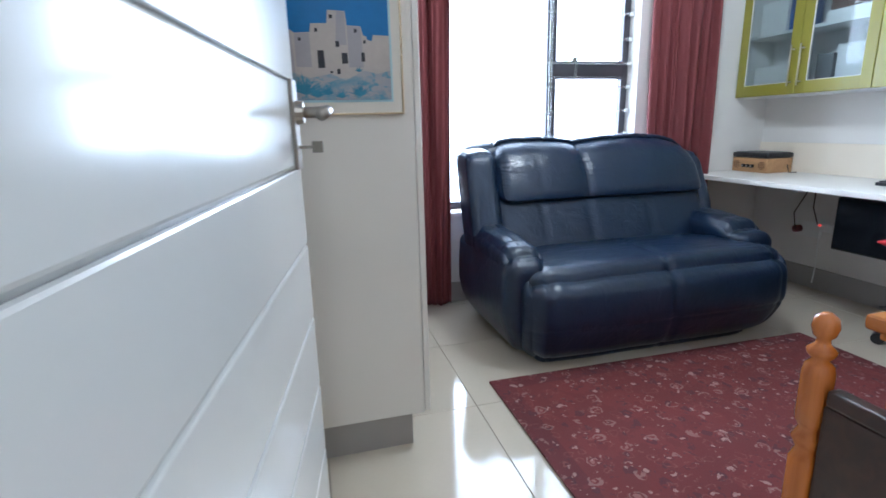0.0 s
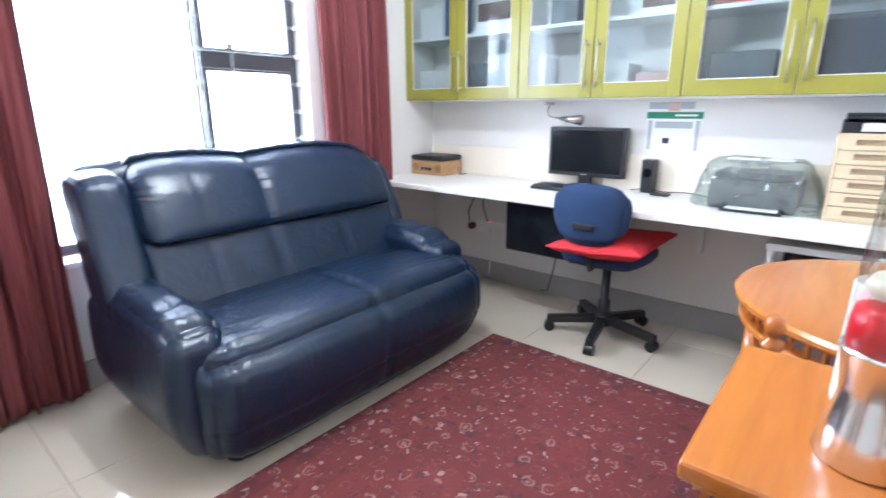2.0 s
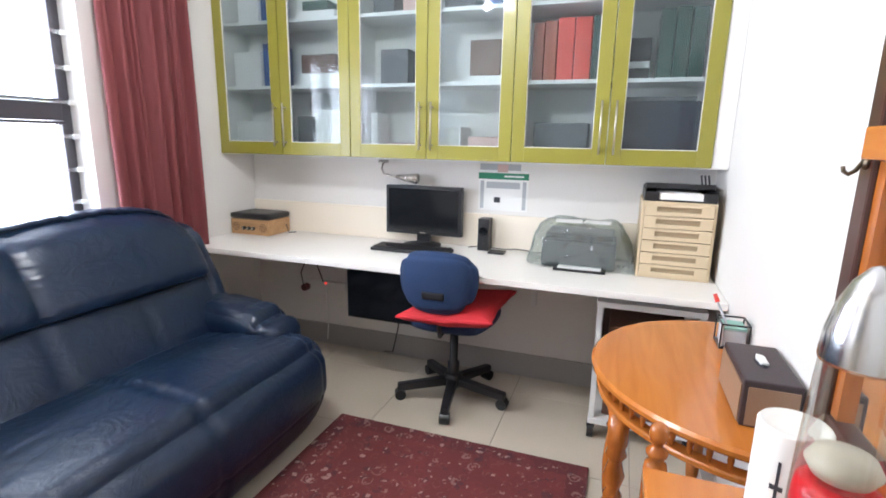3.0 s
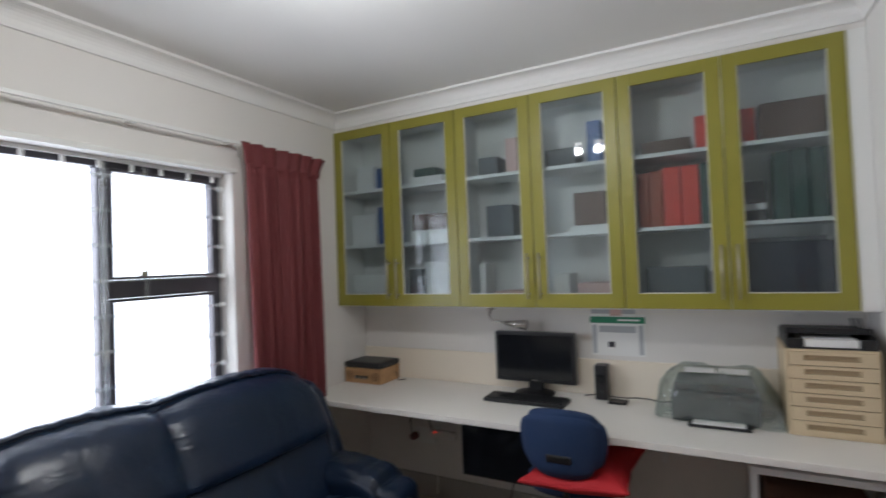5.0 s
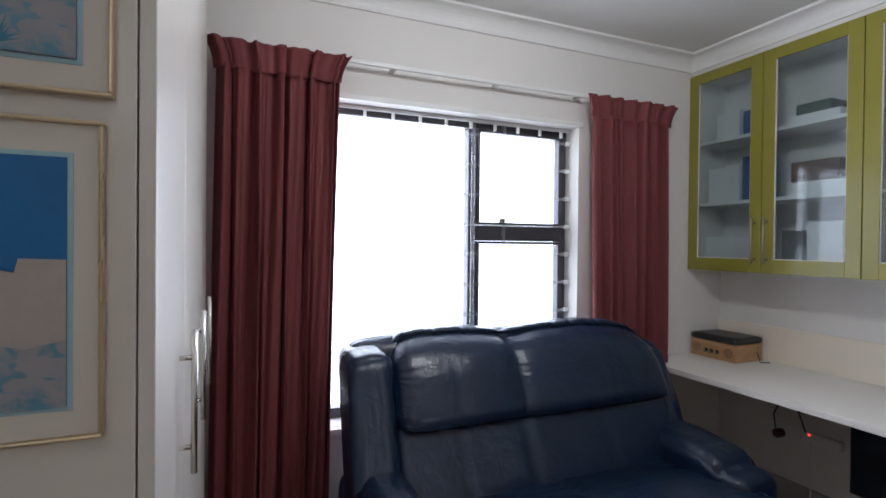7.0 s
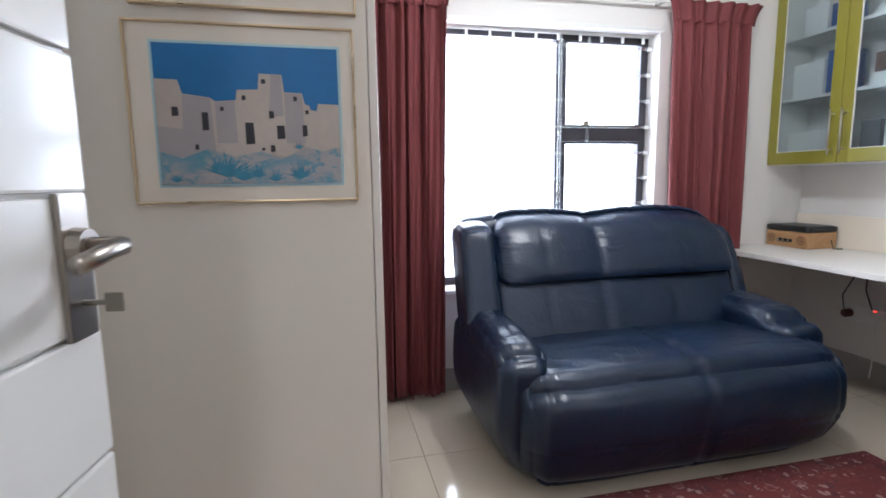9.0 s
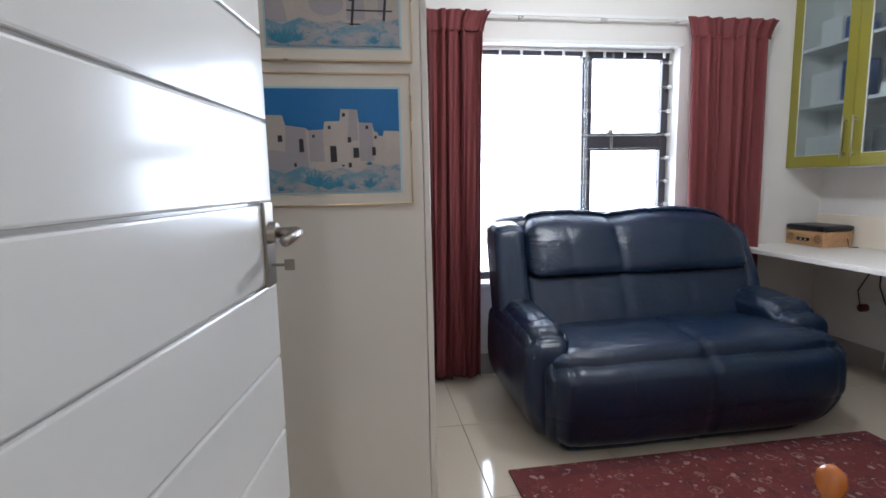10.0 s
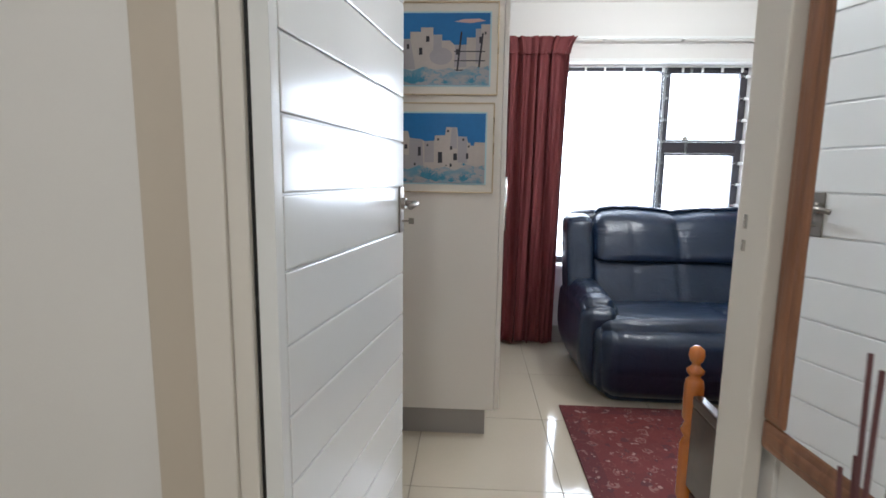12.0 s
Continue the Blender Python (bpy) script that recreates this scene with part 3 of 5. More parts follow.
def framed_picture(x0, z0, x1, z1, kind, label):
    y = 2.669
    ob = thing("framed_picture", ((x0 + x1) / 2, y, z0), label, "picture", "village paintings on the wardrobe side")
    t = 0.0055
    bm = joined((x0, y - 0.016, z0, x1, y, z0 + t), (x0, y - 0.016, z1 - t, x1, y, z1), (x0, y - 0.016, z0 + t, x0 + t, y, z1 - t), (x1 - t, y - 0.016, z0 + t, x1, y, z1 - t), bevel=0.0025)
    part("frame", bm, BRASS, ob, "thin gilt frame")
    part("mount", box(x0 + t, y - 0.008, z0 + t, x1 - t, y - 0.001, z1 - t), MATB, ob, "cream card mount")
    ix0, ix1, iz0, iz1 = x0 + 0.055, x1 - 0.038, z0 + 0.042, z1 - 0.046
    part("inner_line", box(ix0 - 0.006, y - 0.0095, iz0 - 0.006, ix1 + 0.006, y - 0.008, iz1 + 0.006), PALEB, ob, "pale blue mount line")
    w, h = ix1 - ix0, iz1 - iz0
    P = lambda u, v: (ix0 + u * w, iz0 + v * h)
    pic = part("sky", box(ix0, y - 0.011, iz0, ix1, y - 0.0095, iz1), BLUESKY, ob, "painted deep blue sky")
    part("sand", flat([P(0, 0), P(1, 0), P(1, 0.45), P(0, 0.45)], y - 0.011), SAND, ob)
    if kind == 0:
        skyline = [(0, 0.20), (1, 0.20), (1, 0.59), (0.88, 0.595), (0.87, 0.54), (0.835, 0.55), (0.83, 0.58), (0.805, 0.59), (0.79, 0.67), (0.69, 0.675), (0.68, 0.80), (0.555, 0.805), (0.545, 0.69), (0.43, 0.685), (0.42, 0.61), (0.31, 0.60), (0.285, 0.625), (0.14, 0.65), (0.12, 0.745), (0, 0.75)]
        shades = [((0, 0.20), (0.30, 0.20), (0.285, 0.62), (0.14, 0.645), (0.13, 0.40), (0, 0.42)), ((0.31, 0.30), (0.42, 0.30), (0.415, 0.605), (0.31, 0.595)), ((0.69, 0.30), (0.80, 0.30), (0.79, 0.665), (0.69, 0.67)), ((0.60, 0.50), (0.68, 0.50), (0.675, 0.795), (0.62, 0.80))]
        wins = [(0.08, 0.49, 0.035, 0.065), (0.235, 0.39, 0.035, 0.13), (0.465, 0.29, 0.05, 0.16), (0.60, 0.48, 0.028, 0.055), (0.64, 0.33, 0.045, 0.10), (0.785, 0.35, 0.028, 0.085), (0.455, 0.61, 0.022, 0.035), (0.565, 0.73, 0.025, 0.035), (0.74, 0.61, 0.022, 0.035), (0.60, 0.235, 0.025, 0.05), (0.55, 0.245, 0.02, 0.02), (0.335, 0.53, 0.02, 0.03), (0.805, 0.515, 0.02, 0.03), (0.19, 0.25, 0.02, 0.04)]
        tufts = ((0.36, 0.06, 0.21), (0.44, 0.03, 0.15), (0.30, 0.10, 0.12), (0.76, 0.04, 0.15), (0.62, 0.02, 0.10), (0.08, 0.02, 0.08), (0.52, 0.05, 0.13), (0.76, 0.26, 0.06))
    else:
        skyline = [(0, 0.22), (1, 0.22), (1, 0.84), (0.90, 0.84), (0.90, 0.78), (0.84, 0.78), (0.84, 0.66), (0.74, 0.66), (0.74, 0.56), (0.60, 0.56), (0.55, 0.62), (0.46, 0.62), (0.46, 0.70), (0.36, 0.70), (0.36, 0.80), (0.22, 0.80), (0.22, 0.74), (0.10, 0.74), (0.10, 0.64), (0, 0.64)]
        shades = [((0.84, 0.30), (0.90, 0.30), (0.90, 0.775), (0.845, 0.775)), ((0.36, 0.32), (0.46, 0.32), (0.455, 0.695), (0.365, 0.695)), ((0, 0.22), (0.16, 0.22), (0.10, 0.63), (0, 0.635)), ((0.60, 0.25), (0.74, 0.25), (0.735, 0.555), (0.61, 0.555))]
        wins = [(0.28, 0.60, 0.04, 0.08), (0.20, 0.42, 0.04, 0.10), (0.88, 0.58, 0.03, 0.09), (0.94, 0.70, 0.02, 0.04), (0.62, 0.42, 0.04, 0.08), (0.06, 0.50, 0.03, 0.07)]
        tufts = ((0.12, 0.02, 0.22), (0.22, 0.04, 0.15), (0.05, 0.05, 0.12), (0.80, 0.03, 0.12), (0.50, 0.02, 0.08))
    part("painted_village", flat([P(u, v) for u, v in skyline], y - 0.0125), ADOBE, ob, "painted pale adobe houses")
    for outline in shades:
        part("painted_wall", flat([P(u, v) for u, v in outline], y - 0.0140, thick=0.0004), ADOBES, ob)
    for u, v, a, b in wins:
        part("painted_window", flat([P(u, v), P(u + a, v + 0.005), P(u + a * 0.92, v + b), P(u, v + b)], y - 0.0144, thick=0.0004), INK, ob)
    if kind:
        for u, v in ((0.62, 0.12), (0.86, 0.10)):
            part("ladder", flat([P(u, v), P(u + 0.02, v), P(u + 0.07, v + 0.62), P(u + 0.05, v + 0.62)], y - 0.0148, thick=0.0004), INK, ob)
        for v in (0.2, 0.33, 0.46):
            part("rung", flat([P(0.60, v), P(0.95, v), P(0.95, v + 0.015), P(0.60, v + 0.015)], y - 0.0152, thick=0.0004), INK, ob)
        part("cart", flat([P(0.45 + 0.13 * math.cos(a * 0.35), 0.40 + 0.12 * math.sin(a * 0.35)) for a in range(18)], y - 0.0148, thick=0.0004), ADOBES, ob)
        part("painted_cloud", flat([P(0.60, 0.88), P(0.78, 0.86), P(0.95, 0.89), P(0.88, 0.92), P(0.70, 0.915)], y - 0.0115, thick=0.0004), PINKB, ob)
    ground = [(0, 0), (1, 0), (1, 0.27), (0.90, 0.24), (0.80, 0.27), (0.66, 0.18), (0.55, 0.24), (0.40, 0.20), (0.26, 0.26), (0.12, 0.19), (0, 0.24)]
    part("painted_ground", flat([P(u, v) for u, v in ground], y - 0.0156, thick=0.0004), BRUSH, ob, "brushed pale sand and teal scrub")
    rnd = random.Random(5 + kind)
    for u0, v0, size in tufts:
        bm = bmesh.new()
        for k in range(17):
            a = math.pi * (0.08 + 0.84 * k / 16) + rnd.uniform(-0.06, 0.06)
            r = size * rnd.uniform(0.55, 1.0)
            tip = (u0 + 0.75 * r * math.cos(a), v0 + r * math.sin(a))
            side = (-math.sin(a) * size * 0.055, math.cos(a) * size * 0.055)
            base = [(u0 + side[0], v0 + side[1]), tip, (u0 - side[0], v0 - side[1])]
            flat([P(min(max(p, 0.0), 1.0), min(max(q, 0.0), 1.0)) for p, q in base], y - 0.0161 - 0.00003 * k, bm, 0.0002)
        part("painted_shrub", bm, TEAL, ob)
    return ob


framed_picture(0.738, 1.149, 1.213, 1.535, 0, "gilt framed painting of pale adobe houses under blue sky")
framed_picture(0.755, 1.565, 1.222, 1.945, 1, "gilt framed painting of white village houses with ladders")

# ---- sofa ----
sofa = thing("sofa", (2.52, 3.5, 0), "navy blue leather two-seater recliner sofa by the window", "sofa")


def crease(u, wide=0.035):
    return math.exp(-(u / wide) ** 2)


def ridges(a, b, c=0.0):
    """Soft leather folds: ridged noise between -1 and 1."""
    return 1 - 2.6 * abs(noise.noise(Vector((a, b, c))))


def seat_shape(u, v, w):
    """A long seat with a rolled front, seamed down the middle and near both ends."""
    low, front, top = max(0, -w), max(0, -v) ** 2, max(0, w)
    seam = crease(u, 0.02) + 0.8 * crease(abs(u) - 0.86, 0.016)
    dx = -(0.15 if u > 0 else 0.05) * u * abs(u) * low ** 2
    dy = (0.075 * low ** 1.4 + 0.035 * max(0, w) ** 3 + 0.03 * abs(u) ** 6 + 0.011 * seam + 0.005 * crease(w + 0.18, 0.03)) * front
    dz = (-0.013 * seam - 0.05 * max(0, v) - 0.012 * u * u - 0.025 * front * abs(v) ** 6) * top
    fold = 0.0035 * ridges(5 * u, 9 * v, 2) * top * (0.3 + crease(abs(u) - 0.84, 0.14) + 0.8 * crease(u, 0.10))
    return (dx, dy, dz + fold)


def lobes(u):
    """Runs from -1 to 1 over the back, with 0 at the seam between its two unequal pillows."""
    return (u + 0.19) / (0.81 if u < -0.19 else 1.19)


def lumbar_shape(u, v, w):
    u = lobes(u)
    face = max(0, -v) ** 2
    seam = crease(u, 0.018) + 0.7 * crease(abs(u) - 0.5, 0.014)
    return (0, 0.075 * w + face * (0.019 * seam + 0.004 * ridges(7 * u, 4 * w, 5) * (abs(w) ** 3 + 0.2)), 0)


def headrest_shape(u, v, w):
    """Two pillow lobes that swell forward and gather in puckers along the top and outer ends."""
    u, right = lobes(u), max(0, u)
    face, top = max(0, -v) ** 2, max(0, w)
    lobe = abs(math.sin(math.pi * u)) ** 0.5
    seam = crease(u, 0.022) + 0.22 * crease(abs(u) - 0.54, 0.02)
    ends = crease(abs(u) - 0.97, 0.10) + 0.8 * crease(u, 0.07)
    pucker = (0.006 * ridges(4 * u, 11 * w, 3) * ends + 0.004 * ridges(16 * u, 3 * w, 7) * top) * (0.25 + max(0, w + 0.3))
    dy = 0.085 * w + face * (-0.030 * lobe * (1 - 0.5 * w * w) + 0.014 * seam + pucker) + 0.05 * face * top ** 3
    dz = top * (0.040 * lobe - 0.010 - 0.030 * max(0, abs(u) - 0.86) / 0.14 - 0.05 * right ** 5 + 0.7 * pucker)
    return (0, dy, dz)


def back_shell_shape(u, v, w):
    top = max(0, w)
    return (-0.06 * u * max(0, -w) ** 2 - 0.02 * max(0, u) * top ** 3, 0.05 * w, top * (0.018 * (1 - u * u) + 0.012 * abs(math.sin(math.pi * u)) - 0.05 * max(0, u) ** 6) + 0.003 * ridges(9 * u, 4 * v, 1) * top)


def wing_shape(s):
    def move(u, v, w):
        out = max(0, s * u)
        return (-s * 0.020 * out * max(0, w) ** 2 * (1 if s > 0 else 0.3), 0.095 * w + 0.002 * ridges(3 * u, 5 * w, s), -(0.05 if s > 0 else 0.012) * out * max(0, w) - 0.02 * max(0, -v) * max(0, w))
    return move


def arm_side_shape(s):
    def move(u, v, w):
        low = max(0, -w)
        return (-s * (0.085 * low ** 2.2 - 0.012 * (1 - w * w)), 0.05 * low ** 2 * max(0, -v) - 0.05 * low ** 2 * max(0, v), 0)
    return move


def arm_pad_shape(s):
    def move(u, v, w):
        top = max(0, w)
        cap = crease(v + 0.52, 0.035)
        return (0, 0.012 * max(0, -v) * w, 0.016 * v - 0.020 * max(0, -v) ** 6 * top - 0.007 * cap * top + 0.004 * ridges(3 * u, 6 * v, s) * top - 0.012 * u * u * top)
    return move


part("base", puff(1.90, 3.22, 0.02, 3.16, 3.93, 0.34, 0.05, n=10), LEATHER, sofa, smooth=True)
part("seat", puff(1.80, 2.985, 0.006, 3.272, 3.80, 0.482, 0.105, (0.0, 0.010, 0.014), 76, 0.003, 7, seat_shape), LEATHER, sofa, "long two-place seat with a rolled front", True)
part("lumbar_cushion", puff(1.900, 3.60, 0.40, 3.215, 3.86, 0.735, 0.05, (0, 0.016, 0.0), 60, 0.003, 9, lumbar_shape), LEATHER, sofa, smooth=True)
part("headrest_cushion", puff(1.905, 3.700, 0.690, 3.235, 3.90, 1.012, 0.075, (0, 0.012, 0.0), 84, 0.003, 10, headrest_shape), LEATHER, sofa, smooth=True)
part("back_shell", puff(1.770, 3.79, 0.06, 3.285, 3.925, 1.000, 0.06, n=36, wrinkle=0.003, shape=back_shell_shape), LEATHER, sofa, smooth=True)
for s, xa, xb in ((-1, 1.742, 1.912), (1, 3.195, 3.305)):
    part("wing", puff(xa, 3.63 if s < 0 else 3.655, 0.42, xb, 3.88, 0.990 if s < 0 else 0.935, 0.042 if s < 0 else 0.052, n=26, wrinkle=0.003, wscale=12, shape=wing_shape(s)), LEATHER, sofa, smooth=True)
for s, xa, xb, yf in ((-1, 1.745, 1.935, 3.11), (1, 3.095, 3.325, 3.20)):
    part("arm_side", puff(xa, yf, 0.03, xb, 3.90, 0.52, 0.06, (0.012, 0.01, 0), 28, 0.003, 8, arm_side_shape(s)), LEATHER, sofa, smooth=True)
    part("arm_pad", puff(xa - (0.004 if s < 0 else 0.015), yf + (0.03 if s < 0 else 0.075), 0.405, xb + 0.012, 3.80, 0.580, 0.066, (0.0, 0.012, 0.012), 36, 0.003, 11, arm_pad_shape(s)), LEATHER, sofa, "padded arm top", True)
for x in (1.95, 3.08):
    for y in (3.25, 3.86):
        part("foot", lathe([(0.022, 0), (0.022, 0.05)], (x, y, 0), 12), BLACK, sofa)

# ---- rug ----
rug = thing("rug", (2.48, 2.42, 0.004), "worn red persian rug with pale floral pattern", "rug")
part("field", box(1.6982, 1.9132, 0.004, 3.2668, 2.9368, 0.0122), RUG, rug)
part("border", joined((1.615, 1.83, 0.004, 3.352, 1.913, 0.0120), (1.615, 2.937, 0.004, 3.352, 3.022, 0.0120), (1.615, 1.913, 0.004, 1.698, 2.937, 0.0120), (3.267, 1.913, 0.004, 3.352, 2.937, 0.0120)), RUGB, rug, "dark maroon rug border")

# ---- desk ----
desk = thing("desk", (3.8, 2.75, 0.72), "long white built-in worktop with cream upstand", "desk")
part("worktop", box(3.475, YS + 0.002, 0.727, XR - 0.002, YN - 0.002, 0.757, bevel=0.004), DESKW, desk)
part("upstand", box(XR - 0.018, YS + 0.002, 0.758, XR - 0.001, YN - 0.002, 0.952, bevel=0.003), SPLASH, desk, "cream upstand against the wall")
for y in (2.2, 3.35):
    part("bracket", joined((3.6, y, 0.70, XR - 0.002, y + 0.03, 0.726), (XR - 0.035, y, 0.45, XR - 0.002, y + 0.03, 0.70)), WHITEP, desk)

# ---- wall cabinets ----
CX0, CZ0, CZ1, DW = 3.845, 1.262, 2.388, 0.4465
Y0 = 4.118


def cabinet(k):
    ya, yb = Y0 - 2 * DW * k, Y0 - 2 * DW * (k + 1)
    ob = thing("wall_cabinet", (4.0, (ya + yb) / 2, CZ0), ("lime green wall cabinet with hazy glass doors and stacked papers", "lime green wall cabinet with hazy glass doors, half-full shelves", "lime green wall cabinet with glass doors holding red and green binders")[k], "cabinet", "row of wall cabinets")
    x0, x1, t = CX0 + 0.02, XR - 0.002, 0.016
    part("body", joined((x0, yb + 0.001, CZ0, x1, yb + t, CZ1), (x0, ya - t, CZ0, x1, ya - 0.001, CZ1), (x0, yb + t, CZ0, x1, ya - t, CZ0 + t), (x0, yb + t, CZ1 - t, x1, ya - t, CZ1), (x1 - 0.006, yb + t, CZ0 + t, x1, ya - t, CZ1 - t)), CARC, ob)
    for z in (1.635, 1.985):
        part("shelf", box(x0 + 0.002, yb + t, z - 0.009, x1 - 0.007, ya - t, z + 0.009), CARC, ob)
    for j in range(2):
        b, a = ya - DW * (j + 1) + 0.002, ya - DW * j - 0.002
        s, g = 0.062, 0.068
        d = part("door", joined((CX0, b, CZ0 - 0.004, CX0 + 0.019, b + s, CZ1), (CX0, a - s, CZ0 - 0.004, CX0 + 0.019, a, CZ1), (CX0, b + s, CZ0 - 0.004, CX0 + 0.019, a - s, CZ0 + g), (CX0, b + s, CZ1 - g + 0.01, CX0 + 0.019, a - s, CZ1), bevel=0.002), OLIVE, ob, "lime green door frame")
        pane = part("pane", box(CX0 + 0.011, b + s - 0.004, CZ0 + g - 0.004, CX0 + 0.015, a - s + 0.004, CZ1 - g + 0.014), CGLASS, d, "hazy glass pane")
        pane.visible_shadow = False
        # bead is coloured white to draw the thin highlights along the glass edges
        part("bead", joined((CX0 + 0.004, b + s, CZ0 + g, CX0 + 0.010, b + s + 0.003, CZ1 - g + 0.01), (CX0 + 0.004, a - s - 0.003, CZ0 + g, CX0 + 0.010, a - s, CZ1 - g + 0.01), (CX0 + 0.004, b + s + 0.003, CZ0 + g, CX0 + 0.010, a - s - 0.003, CZ0 + g + 0.003)), WHITEP, d, "glazing bead, white for the edge highlights")
        yh = b + 0.03 if j == 0 else a - 0.03
        part("handle", rod((CX0 - 0.03, yh, 1.305), (CX0 - 0.03, yh, 1.545), 0.005, bm=rod((CX0, yh, 1.33), (CX0 - 0.03, yh, 1.33), 0.005, bm=rod((CX0, yh, 1.52), (CX0 - 0.03, yh, 1.52), 0.005))), SATIN, d, "steel bar handle", True)


for k in range(3):
    cabinet(k)
structure("cabinet_filler", box(3.852, YS + 0.002, CZ0 - 0.004, 3.866, 1.4385, CZ1), CARC, "white filler strip beside the wall cabinets", "filler")
structure("cabinet_underboard", box(3.866, YS + 0.002, CZ0 - 0.011, XR - 0.002, YN - 0.002, CZ0 - 0.0045), CARC, "white board under the wall cabinets", "board")


def stored(name, y0, y1, z, h, depth, material, label, category, lean=0.0, x=3.93):
    ob = thing(name, (x, (y0 + y1) / 2, z), label, category)
    part("block", box(x, min(y0, y1), z, min(x + depth, 4.11), max(y0, y1), z + h, bevel=0.004, turn=about(x, (y0 + y1) / 2, z, lean) if lean else None), material, ob)
    return ob


SH = (CZ0 + 0.0165, 1.6445, 1.9945)
rnd = random.Random(21)
# papers and books, cabinet by cabinet
for y0, y1, s, h, m_, l_, c_ in (
        (4.05, 3.86, 1, 0.20, PAPER, "stack of white papers on a shelf", "papers"), (3.84, 3.76, 1, 0.24, BLUEB, "blue book standing on a shelf", "book"),
        (4.06, 3.80, 0, 0.17, PAPER, "pile of white papers on the bottom shelf", "papers"), (4.0, 3.86, 2, 0.16, PAPER, "white paper bundle on the top shelf", "papers"),
        (3.84, 3.76, 2, 0.14, BLUEB, "small blue box on the top shelf", "box"), (3.60, 3.30, 1, 0.07, PAPER, "low white paper stack on a shelf", "papers"),
        (3.58, 3.36, 1.07, 0.10, BROWNB, "brown box on paper stack", "box"), (3.50, 3.34, 0, 0.24, PAPER, "white folder on the bottom shelf", "folder"),
        (3.62, 3.52, 0, 0.20, DGREY, "charcoal folder on the bottom shelf", "folder"), (3.60, 3.36, 2, 0.05, PAPER, "flat white papers on the top shelf", "papers"),
        (3.56, 3.40, 2.05, 0.05, DGREEN, "dark green box on papers", "box"), (3.12, 3.0, 2, 0.11, DGREY, "charcoal pouch on the top shelf", "pouch"),
        (2.95, 2.88, 2, 0.2, PINKB, "pale pink roll leaning on the shelf", "roll"), (3.14, 3.10, 0, 0.22, PAPER, "white box file on the bottom shelf", "file"),
        (3.05, 2.86, 0, 0.06, PINKB, "pale pink low box on the bottom shelf", "box"), (3.08, 2.92, 1, 0.18, DGREY, "charcoal box on the middle shelf", "box"),
        (2.60, 2.40, 1, 0.035, PAPER, "white papers on the middle shelf", "papers"), (2.58, 2.42, 1.035, 0.17, BROWNB, "brown bag on white papers", "bag"),
        (2.70, 2.62, 0, 0.15, PAPER, "white bottle box on the bottom shelf", "box"), (2.58, 2.40, 0, 0.10, PINKB, "pink and white box on the bottom shelf", "box"),
        (2.50, 2.43, 2, 0.22, BLUEB, "blue jar on the top shelf", "jar"), (2.72, 2.56, 2, 0.10, DGREY, "charcoal box on the top shelf", "box"),
        (2.265, 2.212, 1, 0.27, RUST, "rust brown binder on the shelf", "binder"), (2.209, 2.152, 1, 0.275, RUST, "rust brown binder on the shelf", "binder"), (2.148, 2.072, 1, 0.285, REDP, "red lever arch binder on the shelf", "binder"), (2.068, 1.992, 1, 0.285, REDP, "red lever arch binder on the shelf", "binder"),
        (1.988, 1.928, 1, 0.29, DGREEN, "dark green binder standing on the shelf", "binder"), (2.25, 1.95, 0, 0.012, PAPER, "white sheets on the bottom shelf", "papers"), (2.24, 1.98, 0.012, 0.16, DGREY, "charcoal box on white sheets", "box"),
        (2.24, 2.02, 2, 0.07, BROWNB, "brown folders on the top shelf", "folders"), (2.0, 1.93, 2, 0.16, REDP, "red box on the top shelf", "box"),
        (1.84, 1.76, 2, 0.16, REDP, "red box on the top shelf", "box"), (1.74, 1.50, 2, 0.17, BROWNB, "dark brown bag on the top shelf", "bag"),
        (1.70, 1.64, 1, 0.30, DGREEN, "dark green binder standing on the shelf", "binder"), (1.635, 1.575, 1, 0.305, DGREEN, "dark green binder standing on the shelf", "binder"), (1.57, 1.51, 1, 0.30, DGREEN, "dark green binder standing on the shelf", "binder"),
        (1.84, 1.73, 1, 0.05, BLACK, "black letter tray on the shelf", "tray"), (1.84, 1.73, 1.05, 0.03, PAPER, "white papers in the tray", "papers"), (1.84, 1.73, 1.08, 0.10, BLACK, "black letter tray on papers", "tray"),
        (1.84, 1.50, 0, 0.27, NAVY, "navy box on the bottom shelf", "box"), (1.84, 1.52, 0.27, 0.02, DGREY, "charcoal papers on the navy box", "papers")):
    i = int(s)
    stored(c_.replace("papers", "paper_stack"), y0, y1, SH[i] + (s - i), h, rnd.uniform(0.14, 0.19), m_, l_, c_)

# ---- on the desk ----
TOP = 0.7575
case = thing("record_player", (3.98, 3.97, TOP), "tan portable record player with black lid on the desk", "record player")
part("case_body", box(3.875, 3.825, TOP, 4.09, 4.108, TOP + 0.096, bevel=0.006), TAN, case)
part("lid", puff(3.87, 3.82, TOP + 0.097, 4.095, 4.112, TOP + 0.135, 0.014, n=8, wrinkle=0.001), BLACK, case, "black lid", True)
GRILLE = mat("brown_grille", (0.16, 0.08, 0.04), 0.7)
for y in (4.068, 3.865):
    for k in range(5):
        for q in range(5):
            if (k - 2) ** 2 + (q - 2) ** 2 < 6:
                part("grille_hole", rod((3.8748, y + (k - 2) * 0.011, TOP + 0.048 + (q - 2) * 0.011), (3.8725, y + (k - 2) * 0.011, TOP + 0.048 + (q - 2) * 0.011), 0.004, 8), GRILLE, case)
